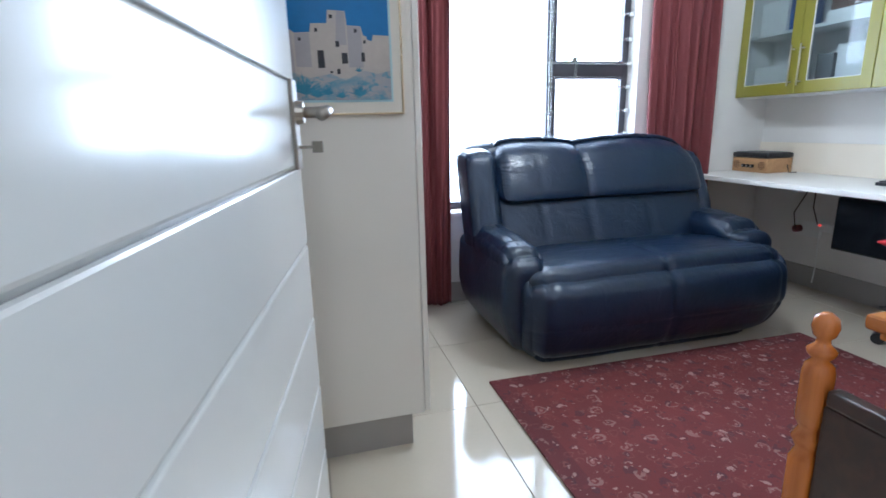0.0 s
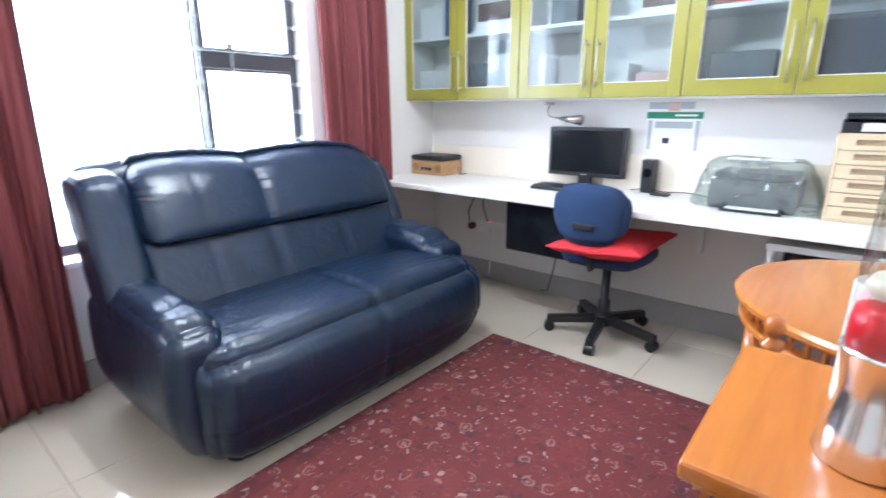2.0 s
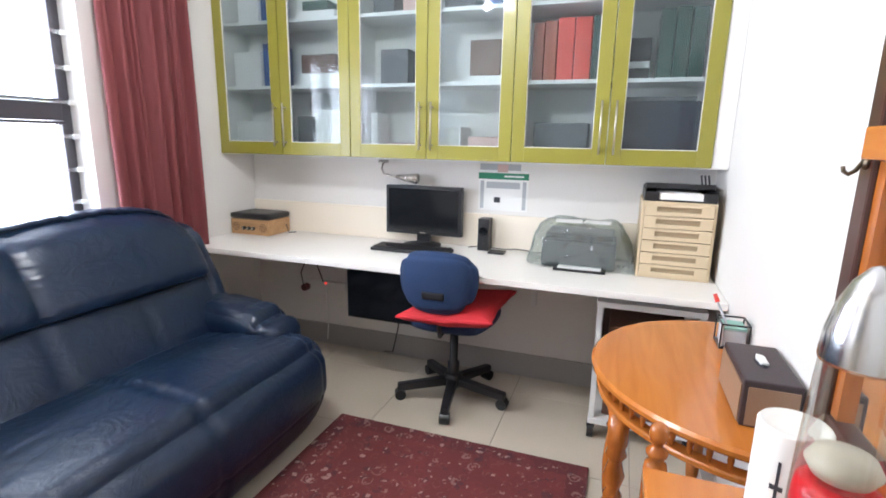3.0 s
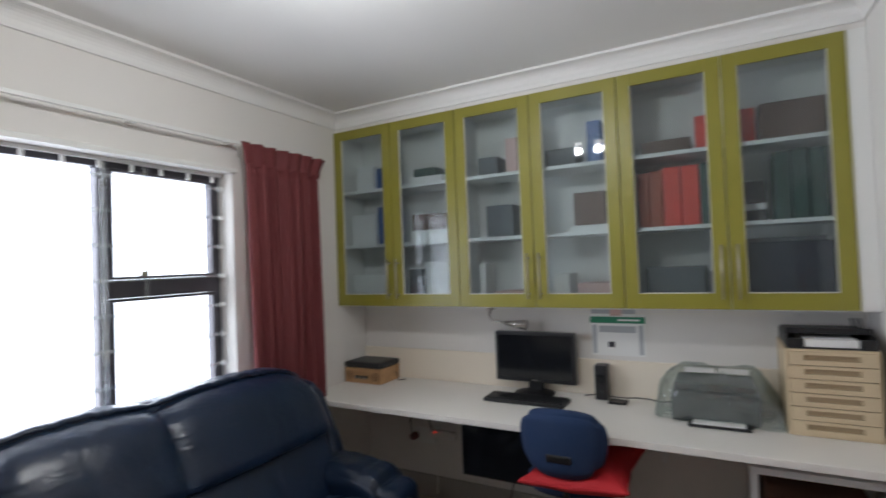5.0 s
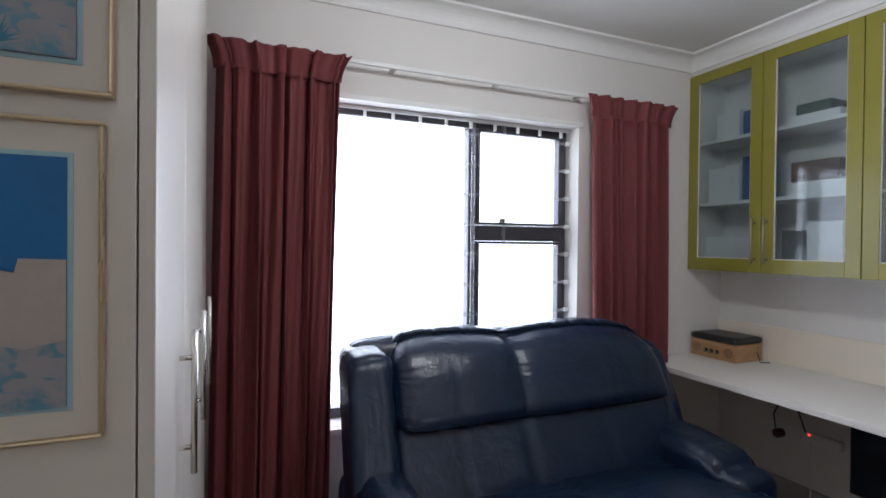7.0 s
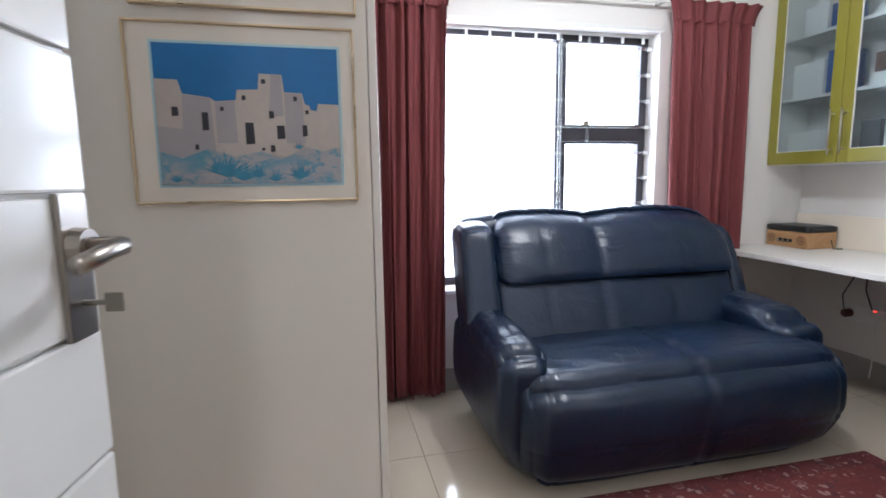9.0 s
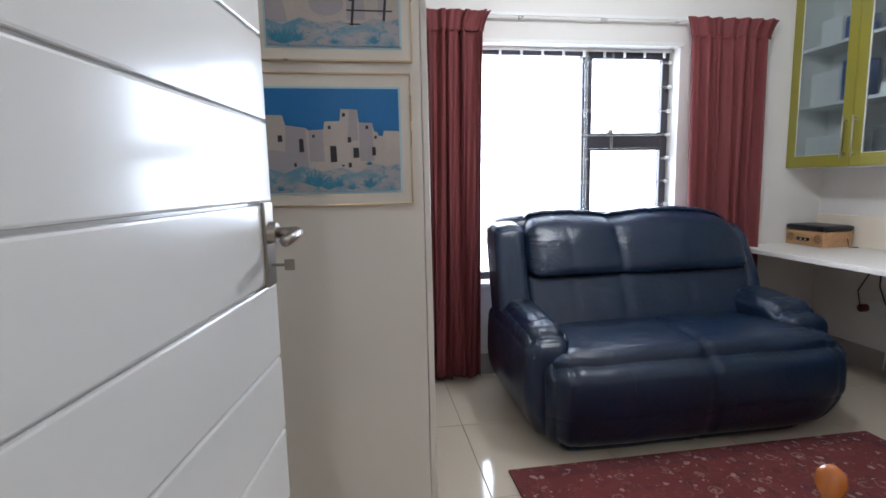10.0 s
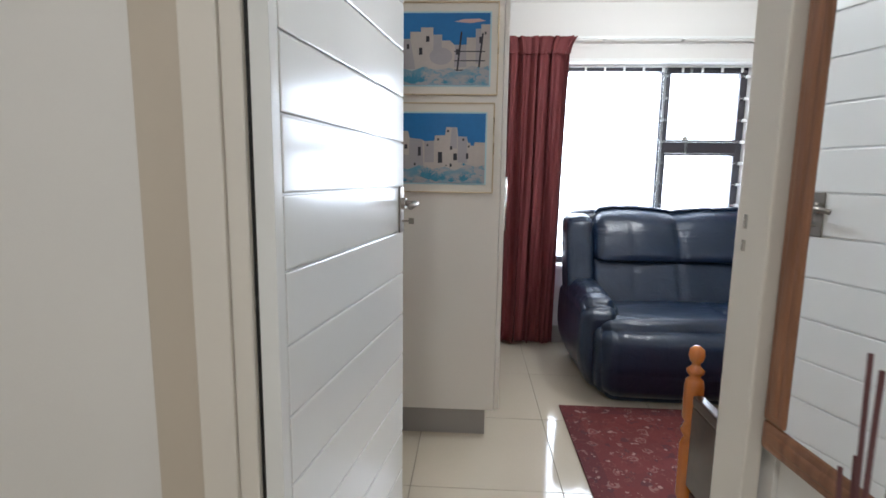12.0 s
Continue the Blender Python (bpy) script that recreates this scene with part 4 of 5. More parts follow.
for y in (4.005, 3.97, 3.935):
    part("knob", rod((3.8748, y, TOP + 0.042), (3.858, y, TOP + 0.042), 0.011, 14), BLACK, case)
    part("knob_cap", rod((3.8578, y, TOP + 0.042), (3.856, y, TOP + 0.042), 0.007, 12), CHROME, case)
part("cable", tube([(4.05, 3.825, TOP + 0.05), (4.03, 3.80, TOP + 0.03), (4.02, 3.785, TOP + 0.004), (4.06, 3.76, TOP + 0.004)], 0.003), BLACK, case)

mon = thing("monitor", (4.05, 2.87, TOP), "black flat computer monitor switched off on the desk", "monitor")
part("housing", box(4.03, 2.635, 0.818, 4.075, 3.10, 1.10, bevel=0.006), BLACK, mon)
part("screen", box(4.026, 2.655, 0.842, 4.0295, 3.08, 1.082), SCREEN, mon, "dark glossy screen")
part("badge", box(4.027, 2.85, 0.826, 4.0295, 2.885, 0.834), CHROME, mon)
part("neck", box(4.045, 2.83, TOP + 0.012, 4.075, 2.91, 0.84, bevel=0.004), BLACK, mon)
part("foot", lathe([(0.11, 0), (0.112, 0.006), (0.06, 0.016), (0.04, 0.02)], (4.03, 2.87, TOP), 28), BLACK, mon)

kb = thing("keyboard", (3.85, 2.87, TOP), "black computer keyboard on the white desk", "keyboard")
part("case", box(3.785, 2.64, TOP, 3.925, 3.08, TOP + 0.018, bevel=0.004), BLACK, kb)
for r in range(5):
    for c in range(16):
        part("key", box(3.797 + r * 0.025, 2.65 + c * 0.0265, TOP + 0.018, 3.797 + r * 0.025 + 0.02, 2.65 + c * 0.0265 + 0.022, TOP + 0.025), BLACK, kb)
spk = thing("speaker", (4.06, 2.50, TOP), "small black desktop speaker", "speaker")
part("cabinet", box(4.02, 2.47, TOP, 4.10, 2.535, TOP + 0.18, bevel=0.006), BLACK, spk)
part("cone", rod((4.0195, 2.5025, TOP + 0.11), (4.016, 2.5025, TOP + 0.11), 0.024, 18), SCREEN, spk)
part("knob", rod((4.0195, 2.5025, TOP + 0.04), (4.012, 2.5025, TOP + 0.04), 0.008, 12), BLACK, spk)
wal = thing("wallet", (4.0, 2.42, TOP), "small black wallet lying on the desk", "wallet")
part("body", box(3.96, 2.37, TOP, 4.03, 2.46, TOP + 0.012, bevel=0.004), BLACK, wal)
cab = thing("cable", (4.07, 2.35, TOP), "thin black cable lying on the desk", "cable")
part("wire", tube([(4.07, 2.60 - 0.055 * k, TOP + 0.004 + 0.012 * abs(math.sin(k * 0.9))) for k in range(11)], 0.003), BLACK, cab)

prn = thing("printer", (3.92, 1.97, TOP), "dark grey printer under a clear plastic dust cover", "printer")
part("body", box(3.80, 1.80, TOP, 4.08, 2.15, TOP + 0.135, bevel=0.02), mat("grey_printer", (0.075, 0.085, 0.085), 0.5), prn)
part("scanner_lid", box(3.83, 1.815, TOP + 0.136, 4.08, 2.135, TOP + 0.165, bevel=0.008), MATS["grey_printer"], prn)
part("output_tray", box(3.735, 1.84, TOP + 0.002, 3.80, 2.08, TOP + 0.014, bevel=0.003), BLACK, prn)
part("paper", box(3.74, 1.86, TOP + 0.014, 3.86, 2.06, TOP + 0.018), PAPER, prn)
part("dust_cover", puff(3.765, 1.755, TOP + 0.003, 4.095, 2.185, TOP + 0.215, 0.03, (0.01, 0.02, 0.01), 34, 0.020, 15, lambda u, v, w: (-0.045 * min(0, u) * -w * 0.6 - 0.02 * max(0, w) * u, -0.035 * v * w, 0)), COVER, prn, "clear crumpled plastic cover")
for y0, y1, rz in ((1.965, 2.09, 4), (1.835, 1.955, -3)):
    n = thing("notepaper", (3.86, (y0 + y1) / 2, TOP + 0.226), "white sheet of paper lying on the printer cover", "paper")
    part("sheet", box(3.80, y0, TOP + 0.226, 3.90, y1, TOP + 0.2285, turn=about(3.85, y0, TOP + 0.226, 0, 0, rz)), PAPER, n)

dr = thing("desktop_organiser", (3.95, 1.555, TOP), "beige six-drawer desktop paper organiser", "drawer unit")
part("shell", joined((3.785, 1.402, TOP, 4.10, 1.412, 1.108), (3.785, 1.698, TOP, 4.10, 1.708, 1.108), (3.785, 1.412, 1.098, 4.10, 1.698, 1.108), (3.785, 1.412, TOP, 4.10, 1.698, TOP + 0.008), (4.09, 1.412, TOP + 0.008, 4.10, 1.698, 1.098)), BEIGE, dr)
for k in range(6):
    z = TOP + 0.010 + k * 0.0556
    d = part("drawer", joined((3.778, 1.414, z, 3.788, 1.465, z + 0.052), (3.778, 1.645, z, 3.788, 1.696, z + 0.052), (3.778, 1.465, z, 3.788, 1.645, z + 0.018), (3.778, 1.465, z + 0.040, 3.788, 1.645, z + 0.052), (3.789, 1.414, z, 4.08, 1.696, z + 0.004)), BEIGE, dr)
    # recess shade is painted by this darker backing
    part("finger_slot", box(3.7895, 1.46, z + 0.012, 3.793, 1.65, z + 0.044), BEIGED, d, "finger slot backing, darkened for shade")
tray = thing("letter_tray", (3.93, 1.55, 1.109), "black plastic letter tray with papers on the drawers", "tray")
part("tray_base", box(3.79, 1.405, 1.109, 4.09, 1.70, 1.115), BLACK, tray)
part("rim", joined((3.79, 1.405, 1.115, 3.80, 1.46, 1.15), (3.79, 1.64, 1.115, 3.80, 1.70, 1.15), (3.80, 1.405, 1.115, 4.09, 1.412, 1.16), (3.80, 1.693, 1.115, 4.09, 1.70, 1.16), (4.08, 1.412, 1.115, 4.09, 1.693, 1.16), bevel=0.002), BLACK, tray)
part("upper_tray", joined((3.86, 1.41, 1.161, 4.09, 1.695, 1.168), (3.86, 1.41, 1.168, 3.866, 1.695, 1.185), bevel=0.002), BLACK, tray)
part("papers", box(3.795, 1.462, 1.116, 4.06, 1.638, 1.145), PAPER, tray)
for y in (1.43, 1.445, 1.46):
    part("pen", rod((3.88, y, 1.168), (3.885, y + 0.01, 1.225), 0.004), BLACK, tray)

cal = thing("wall_calendar", (XR - 0.004, 2.43, 0.975), "white wall planner with green header and picture", "calendar")
part("sheet", box(XR - 0.005, 2.285, 0.975, XR - 0.0005, 2.565, 1.20), PAPER, cal)
part("header", box(XR - 0.007, 2.283, 1.150, XR - 0.005, 2.567, 1.185), GREEN, cal, "green printed header")
part("header_text", joined((XR - 0.0085, 2.31, 1.163, XR - 0.007, 2.42, 1.172)), PAPER, cal)
part("grid", joined((XR - 0.0065, 2.295, 0.985, XR - 0.005, 2.315, 1.14), (XR - 0.0065, 2.535, 0.985, XR - 0.005, 2.555, 1.14), (XR - 0.0065, 2.33, 1.10, XR - 0.005, 2.52, 1.135)), GREYP, cal)
part("photo", box(XR - 0.0065, 2.44, 1.02, XR - 0.005, 2.475, 1.05), INK, cal)
part("stamp", joined((XR - 0.007, 2.40, 1.19, XR - 0.005, 2.46, 1.232)), PINKB, cal, "pink printed card")
part("second_sheet", box(XR - 0.004, 2.33, 1.186, XR - 0.0005, 2.56, 1.235), GREYP, cal)

spot = thing("reading_lamp", (4.08, 3.12, 1.24), "small chrome spot lamp under the cabinets", "lamp")
part("mount", rod((4.08, 3.14, 1.24), (4.08, 3.14, 1.222), 0.03, 18), CHROME, spot, smooth=True)
part("arm", tube([(4.08, 3.14, 1.225), (4.075, 3.15, 1.19), (4.06, 3.13, 1.16), (4.05, 3.08, 1.15), (4.045, 3.03, 1.147)], 0.006), CHROME, spot, smooth=True)
part("head", rod((4.045, 3.04, 1.146), (4.03, 2.905, 1.140), 0.012, 18, r2=0.03), CHROME, spot, smooth=True)

# ---- under the desk ----
pc = thing("computer_case", (3.85, 2.92, 0.41), "black computer case hung under the desk", "computer")
part("shell", box(3.63, 2.74, 0.415, 4.05, 3.14, 0.70, bevel=0.006), BLACK, pc)
part("hanger", joined((3.70, 2.76, 0.70, 3.73, 3.12, 0.727), (3.95, 2.76, 0.70, 3.98, 3.12, 0.727)), BLACK, pc)
part("front_panel", box(3.622, 2.75, 0.425, 3.6295, 3.13, 0.69, bevel=0.003), SCREEN, pc)
sock = thing("wall_socket", (XR - 0.008, 3.70, 0.36), "wall socket with red switch and plugs", "socket")
part("plate", box(XR - 0.010, 3.58, 0.34, XR - 0.001, 3.78, 0.44, bevel=0.003), WHITEP, sock)
part("plug", rod((XR - 0.011, 3.73, 0.385), (XR - 0.05, 3.73, 0.385), 0.024, 16), mat("brown_plug", (0.13, 0.03, 0.03), 0.5), sock)
adp = thing("power_strip", (XR - 0.04, 3.55, 0.40), "white multi-plug with red pilot light", "power strip")
part("body", box(XR - 0.05, 3.42, 0.395, XR - 0.0105, 3.60, 0.445, bevel=0.008), WHITEP, adp)
part("pilot_light", box(XR - 0.054, 3.555, 0.432, XR - 0.0505, 3.568, 0.44), REDL, adp)
cbl = thing("power_cables", (XR - 0.06, 3.6, 0.2), "loose black and white cables hanging under the desk", "cable")
part("black_wire", tube([(XR - 0.05, 3.73, 0.385), (XR - 0.09, 3.72, 0.50), (XR - 0.06, 3.68, 0.62), (XR - 0.03, 3.66, 0.726)], 0.004), BLACK, cbl)
part("second_wire", tube([(XR - 0.05, 3.58, 0.44), (XR - 0.08, 3.60, 0.55), (XR - 0.05, 3.62, 0.726)], 0.004), BLACK, cbl)
part("white_wire", tube([(XR - 0.052, 3.56, 0.40), (XR - 0.06, 3.55, 0.28), (XR - 0.06, 3.545, 0.15), (XR - 0.05, 3.56, 0.05)], 0.004), WHITEP, cbl)
part("drop_wire", tube([(XR - 0.10, 3.0, 0.41), (XR - 0.11, 3.02, 0.22), (XR - 0.10, 3.06, 0.06), (XR - 0.03, 3.15, 0.02)], 0.004), BLACK, cbl)

trol = thing("computer_trolley", (3.85, 1.64, 0), "white steel frame trolley on black castors under the desk", "trolley")
for x in (3.61, 4.05):
    for y in (1.43, 1.845):
        part("upright", box(x, y - 0.012, 0.075, x + 0.024, y + 0.012, 0.645, bevel=0.003), WHITEP, trol)
        w = part("castor", rod((x + 0.012, y - 0.014, 0.034), (x + 0.012, y + 0.014, 0.034), 0.034, 18), BLACK, trol, "black castor")
        part("fork", box(x + 0.002, y - 0.018, 0.05, x + 0.022, y + 0.018, 0.0755), BLACK, w)
part("top_board", box(3.60, 1.415, 0.645, 4.08, 1.86, 0.672, bevel=0.003), WHITEP, trol)
part("bottom_board", box(3.60, 1.415, 0.075, 4.08, 1.86, 0.10, bevel=0.003), WHITEP, trol)
part("back_board", box(4.076, 1.42, 0.10, 4.085, 1.855, 0.645), DARKW, trol)
carton = thing("brown_box", (3.87, 1.62, 0.101), "dark brown box standing in the trolley", "box")
part("body", box(3.66, 1.46, 0.101, 4.04, 1.80, 0.54, bevel=0.006), mat("brown_card", (0.14, 0.07, 0.045), 0.7), carton)

# ---- office chair ----
HX, HY = 3.75, 2.57
ch = thing("office_chair", (HX, HY, 0), "blue fabric swivel chair with black star base", "chair")
part("column", lathe([(0.032, 0.07), (0.032, 0.20), (0.022, 0.21), (0.022, 0.42)], (HX, HY, 0), 20), BLACK, ch, smooth=True)
part("hub", lathe([(0.045, 0.06), (0.05, 0.08), (0.05, 0.12), (0.036, 0.14)], (HX, HY, 0), 20), BLACK, ch, smooth=True)
for k in range(5):
    a = radians(118 + 72 * k)
    e = (HX + 0.285 * math.cos(a), HY + 0.285 * math.sin(a))
    bm = bmesh.new()
    box(HX + 0.03, HY - 0.026, 0.075, HX + 0.30, HY + 0.026, 0.118, bevel=0.01, bm=bm)
    for v in bm.verts:
        t = (v.co.x - HX) / 0.3
        v.co.z -= 0.028 * t
        v.co.y = HY + (v.co.y - HY) * (1.1 - 0.35 * t)
    bmesh.ops.transform(bm, matrix=about(HX, HY, 0, 0, 0, math.degrees(a)), verts=bm.verts[:])
    arm = part("star_arm", bm, BLACK, ch)
    sx, sy = math.sin(a) * 0.024, -math.cos(a) * 0.024
    part("castor", rod((e[0] - sx, e[1] - sy, 0.029), (e[0] + sx, e[1] + sy, 0.029), 0.029, 18), BLACK, arm)
part("mechanism", box(HX - 0.09, HY - 0.07, 0.415, HX + 0.09, HY + 0.07, 0.452, bevel=0.01), BLACK, ch)
part("lever", tube([(HX - 0.06, HY + 0.05, 0.43), (HX - 0.08, HY + 0.12, 0.41), (HX - 0.085, HY + 0.18, 0.40)], 0.006), BLACK, ch)
part("seat", puff(HX - 0.27, HY - 0.23, 0.45, HX + 0.22, HY + 0.21, 0.525, 0.036, (0.01, 0.01, 0.01), 20, 0.002, 8, lambda u, v, w: (-0.05 * u * abs(v) ** 3, -0.05 * v * abs(u) ** 3, 0)), BLUEF, ch, smooth=True)
part("back_stem", tube([(HX - 0.08, HY, 0.435), (HX - 0.26, HY - 0.01, 0.44), (HX - 0.30, HY - 0.02, 0.49), (HX - 0.335, HY - 0.025, 0.70)], 0.011), BLACK, ch, smooth=True)
bk = part("backrest", puff(HX - 0.39, HY - 0.20, 0.595, HX - 0.315, HY + 0.155, 0.865, 0.036, (0.015, 0.01, 0.01), 22, 0.002, 8, lambda u, v, w: (0.03 * v * v, -0.025 * v * abs(w) ** 3 + 0.01 * v * w, -0.03 * w * abs(v) ** 4)), BLUEF, ch, smooth=True)
part("back_cover", box(HX - 0.407, HY - 0.075, 0.665, HX - 0.384, HY + 0.03, 0.70, bevel=0.008), BLACK, bk, "black plastic back bracket")
cu = thing("cushion", (HX, HY - 0.05, 0.53), "bright red square cushion on the office chair", "cushion")
part("pad", puff(HX - 0.385, HY - 0.262, 0.528, HX + 0.10, HY + 0.120, 0.60, 0.03, (0.0, 0.0, 0.03), 22, 0.006, 9, lambda u, v, w: (0.03 * u * v * v, 0.045 * v * u * u, 0.03 * max(0, -v) * (u * u) - w * 0.022 * max(abs(u), abs(v)) ** 3)), REDF, cu, smooth=True)

# ---- half-round table ----
TX, TY, TZ, TR = 2.92, YS + 0.022, 0.715, 0.455
demi = thing("half_round_table", (TX, TY + 0.2, 0), "orange varnished pine half-round table with turned legs", "table")


def half_disc(r, z0, z1, seg=40, inner=0.0, bm=None, edge=0.0):
    bm = bm or bmesh.new()
    levels = [(r - edge, z0), (r, z0 + edge), (r, z1 - edge), (r - edge, z1)] if edge else [(r, z0), (r, z1)]
    rows = [[bm.verts.new((TX + q * math.cos(math.pi * k / seg), TY + q * math.sin(math.pi * k / seg), z)) for k in range(seg + 1)] for q, z in levels]
    for a, b in zip(rows, rows[1:]):
        for k in range(seg):
            bm.faces.new((a[k], a[k + 1], b[k + 1], b[k]))
    if inner:
        ins = [[bm.verts.new((TX + inner * math.cos(math.pi * k / seg), TY + inner * math.sin(math.pi * k / seg), z)) for k in range(seg + 1)] for z in (z0, z1)]
        for k in range(seg):
            bm.faces.new((ins[0][k], ins[1][k], ins[1][k + 1], ins[0][k + 1]))
            bm.faces.new((rows[0][k], ins[0][k], ins[0][k + 1], rows[0][k + 1]))
            bm.faces.new((rows[-1][k], rows[-1][k + 1], ins[1][k + 1], ins[1][k]))
        for k in (0, seg):
            bm.faces.new([row[k] for row in rows] + [ins[1][k], ins[0][k]])
    else:
        bm.faces.new(rows[0][::-1])
        bm.faces.new(rows[-1])
        bm.faces.new([row[0] for row in rows] + [row[-1] for row in rows][::-1])
    return bm


part("tabletop", half_disc(TR, TZ - 0.026, TZ, edge=0.008), PINE, demi)
part("gallery_rail", half_disc(TR - 0.02, TZ - 0.092, TZ - 0.074, inner=TR - 0.06, edge=0.004), PINE, demi)
for k in range(1, 30):
    a = math.pi * k / 30
    part("spindle", lathe([(0.005, TZ - 0.074), (0.008, TZ - 0.05), (0.005, TZ - 0.026)], (TX + (TR - 0.04) * math.cos(a), TY + (TR - 0.04) * math.sin(a), 0), 8), PINEV, demi)
LEG = [(0.014, 0.0), (0.02, 0.02), (0.024, 0.05), (0.016, 0.07), (0.022, 0.10), (0.030, 0.22), (0.024, 0.32), (0.016, 0.345), (0.028, 0.365), (0.018, 0.385), (0.030, 0.43), (0.018, 0.475), (0.030, 0.495), (0.024, 0.515), (0.029, 0.53), (0.029, TZ - 0.092)]
for a in (8, 62, 118, 172):
    part("leg", lathe(LEG, (TX + (TR - 0.045) * math.cos(radians(a)), TY + max(0.035, (TR - 0.045) * math.sin(radians(a))), 0), 20), PINEV, demi, smooth=True)

bx0, bx1, by0, by1 = 2.597, 2.845, 1.379, 1.500
tis = thing("tissue_box", (2.72, 1.44, TZ), "dark brown leather tissue box on the half-round table", "tissue box")
part("shell", box(bx0, by0, TZ, bx1, by1, TZ + 0.115, bevel=0.005), mat("dark_leatherette", (0.045, 0.030, 0.034), 0.5, bump=0.2), tis)
part("side_panel", box(bx0 - 0.0035, by0 + 0.008, TZ + 0.006, bx0 - 0.0005, by1 - 0.010, TZ + 0.100), mat("tan_leatherette", (0.30, 0.19, 0.12), 0.5, bump=0.2), tis, "tan end panel")
part("front_panel", box(bx0 + 0.010, by1 + 0.0005, TZ + 0.006, bx1 - 0.008, by1 + 0.0035, TZ + 0.100), MATS["tan_leatherette"], tis, "tan side panel")
# flat dark disc on the lid paints the shade inside the opening
slot = lathe([(1.0, 0), (0.96, 0.002)], (0, 0, 0), 28)
bmesh.ops.transform(slot, matrix=Matrix.Translation((2.72, 1.44, TZ + 0.1155)) @ Matrix.Diagonal((0.036, 0.015, 1.0, 1.0)), verts=slot.verts[:])
part("slot", slot, INK, tis, "dark oval disc for the shade in the slot")
tissue = puff(2.692, 1.430, TZ + 0.118, 2.748, 1.450, TZ + 0.126, 0.004, n=10, wrinkle=0.004, wscale=60)
part("tissue", tissue, WHITEP, tis, "white tissue in the slot", True)
mx0, my0, mx1, my1 = 3.090, 1.380, 3.190, 1.465
memo = thing("memo_holder", (3.14, 1.42, TZ), "clear memo box with green card and notes", "memo box")
part("rim", joined((mx0, my0, TZ, mx1, my1, TZ + 0.006), (mx0, my0, TZ + 0.006, mx0 + 0.004, my0 + 0.004, TZ + 0.080), (mx1 - 0.004, my0, TZ + 0.006, mx1, my0 + 0.004, TZ + 0.080), (mx0, my1 - 0.004, TZ + 0.006, mx0 + 0.004, my1, TZ + 0.080), (mx1 - 0.004, my1 - 0.004, TZ + 0.006, mx1, my1, TZ + 0.080), (mx0, my0, TZ + 0.080, mx1, my0 + 0.004, TZ + 0.085), (mx0, my1 - 0.004, TZ + 0.080, mx1, my1, TZ + 0.085), (mx0, my0 + 0.004, TZ + 0.080, mx0 + 0.004, my1 - 0.004, TZ + 0.085), (mx1 - 0.004, my0 + 0.004, TZ + 0.080, mx1, my1 - 0.004, TZ + 0.085)), BLACK, memo, "black edges of the clear box")
part("notes", box(mx0 + 0.010, my0 + 0.008, TZ + 0.0065, mx1 - 0.006, my1 - 0.010, TZ + 0.062, bevel=0.002), GREYP, memo, "grey note block")
part("card", box(mx0 + 0.010, my0 + 0.008, TZ + 0.063, mx1 - 0.006, my1 - 0.010, TZ + 0.070), mat("mint_card", (0.30, 0.55, 0.47), 0.5), memo, "mint green note block")
part("white_card", box(mx0 + 0.005, my1 - 0.009, TZ + 0.0065, mx0 + 0.040, my1 - 0.005, TZ + 0.078), PAPER, memo)
pen = thing("pencil", (3.11, 1.445, TZ + 0.072), "pencil with red tip standing in the memo box", "pencil")
part("shaft", rod((3.11, 1.445, TZ + 0.072), (3.142, 1.475, TZ + 0.140), 0.004), GREYP, pen)
part("tip", rod((3.142, 1.475, TZ + 0.140), (3.152, 1.4845, TZ + 0.164), 0.008, r2=0.006), REDP, pen, "red tip")

# ---- magazine side table ----
MZ = 0.775
mag = thing("magazine_table", (2.04, 1.56, 0), "orange pine side table with dark magazine racks and turned posts", "side table")
part("tabletop", box(1.832, YS + 0.02, MZ - 0.028, 2.262, 1.725, MZ, bevel=0.009, seg=3), PINE, mag)
part("gallery_back", box(1.842, YS + 0.021, MZ + 0.0005, 2.252, YS + 0.036, MZ + 0.085, bevel=0.004), PINE, mag, "low pine back rail")
part("moulding", box(1.850, YS + 0.025, MZ - 0.045, 2.244, 1.708, MZ - 0.029, bevel=0.005), PINE, mag)
part("body", box(1.875, YS + 0.03, 0.16, 2.195, 1.69, MZ - 0.046, bevel=0.003), DARKW, mag)
df = part("drawer_front", box(1.892, 1.6905, 0.59, 2.178, 1.704, 0.715, bevel=0.004), PINE, mag)
part("knob", lathe([(0.006, 0), (0.006, 0.012), (0.014, 0.018), (0.016, 0.026), (0.008, 0.032)], (0, 0, 0), 16, tilt=Matrix.Translation((2.035, 1.704, 0.655)) @ pose(0, 0, 0, -90)), BLACK, df, "dark round knob", True)
part("lower_door", box(1.892, 1.6905, 0.19, 2.178, 1.702, 0.575, bevel=0.004), PINE, mag)
POST = [(0.016, 0.0), (0.022, 0.03), (0.013, 0.06), (0.020, 0.10), (0.024, 0.20), (0.024, 0.34), (0.017, 0.38), (0.024, 0.40), (0.024, 0.54), (0.016, 0.56), (0.025, 0.58), (0.016, 0.60), (0.024, 0.615), (0.024, 0.70), (0.021, 0.715), (0.012, 0.724), (0.021, 0.734), (0.022, 0.742), (0.011, 0.752), (0.010, 0.760), (0.016, 0.766), (0.020, 0.780), (0.017, 0.796), (0.006, 0.805)]
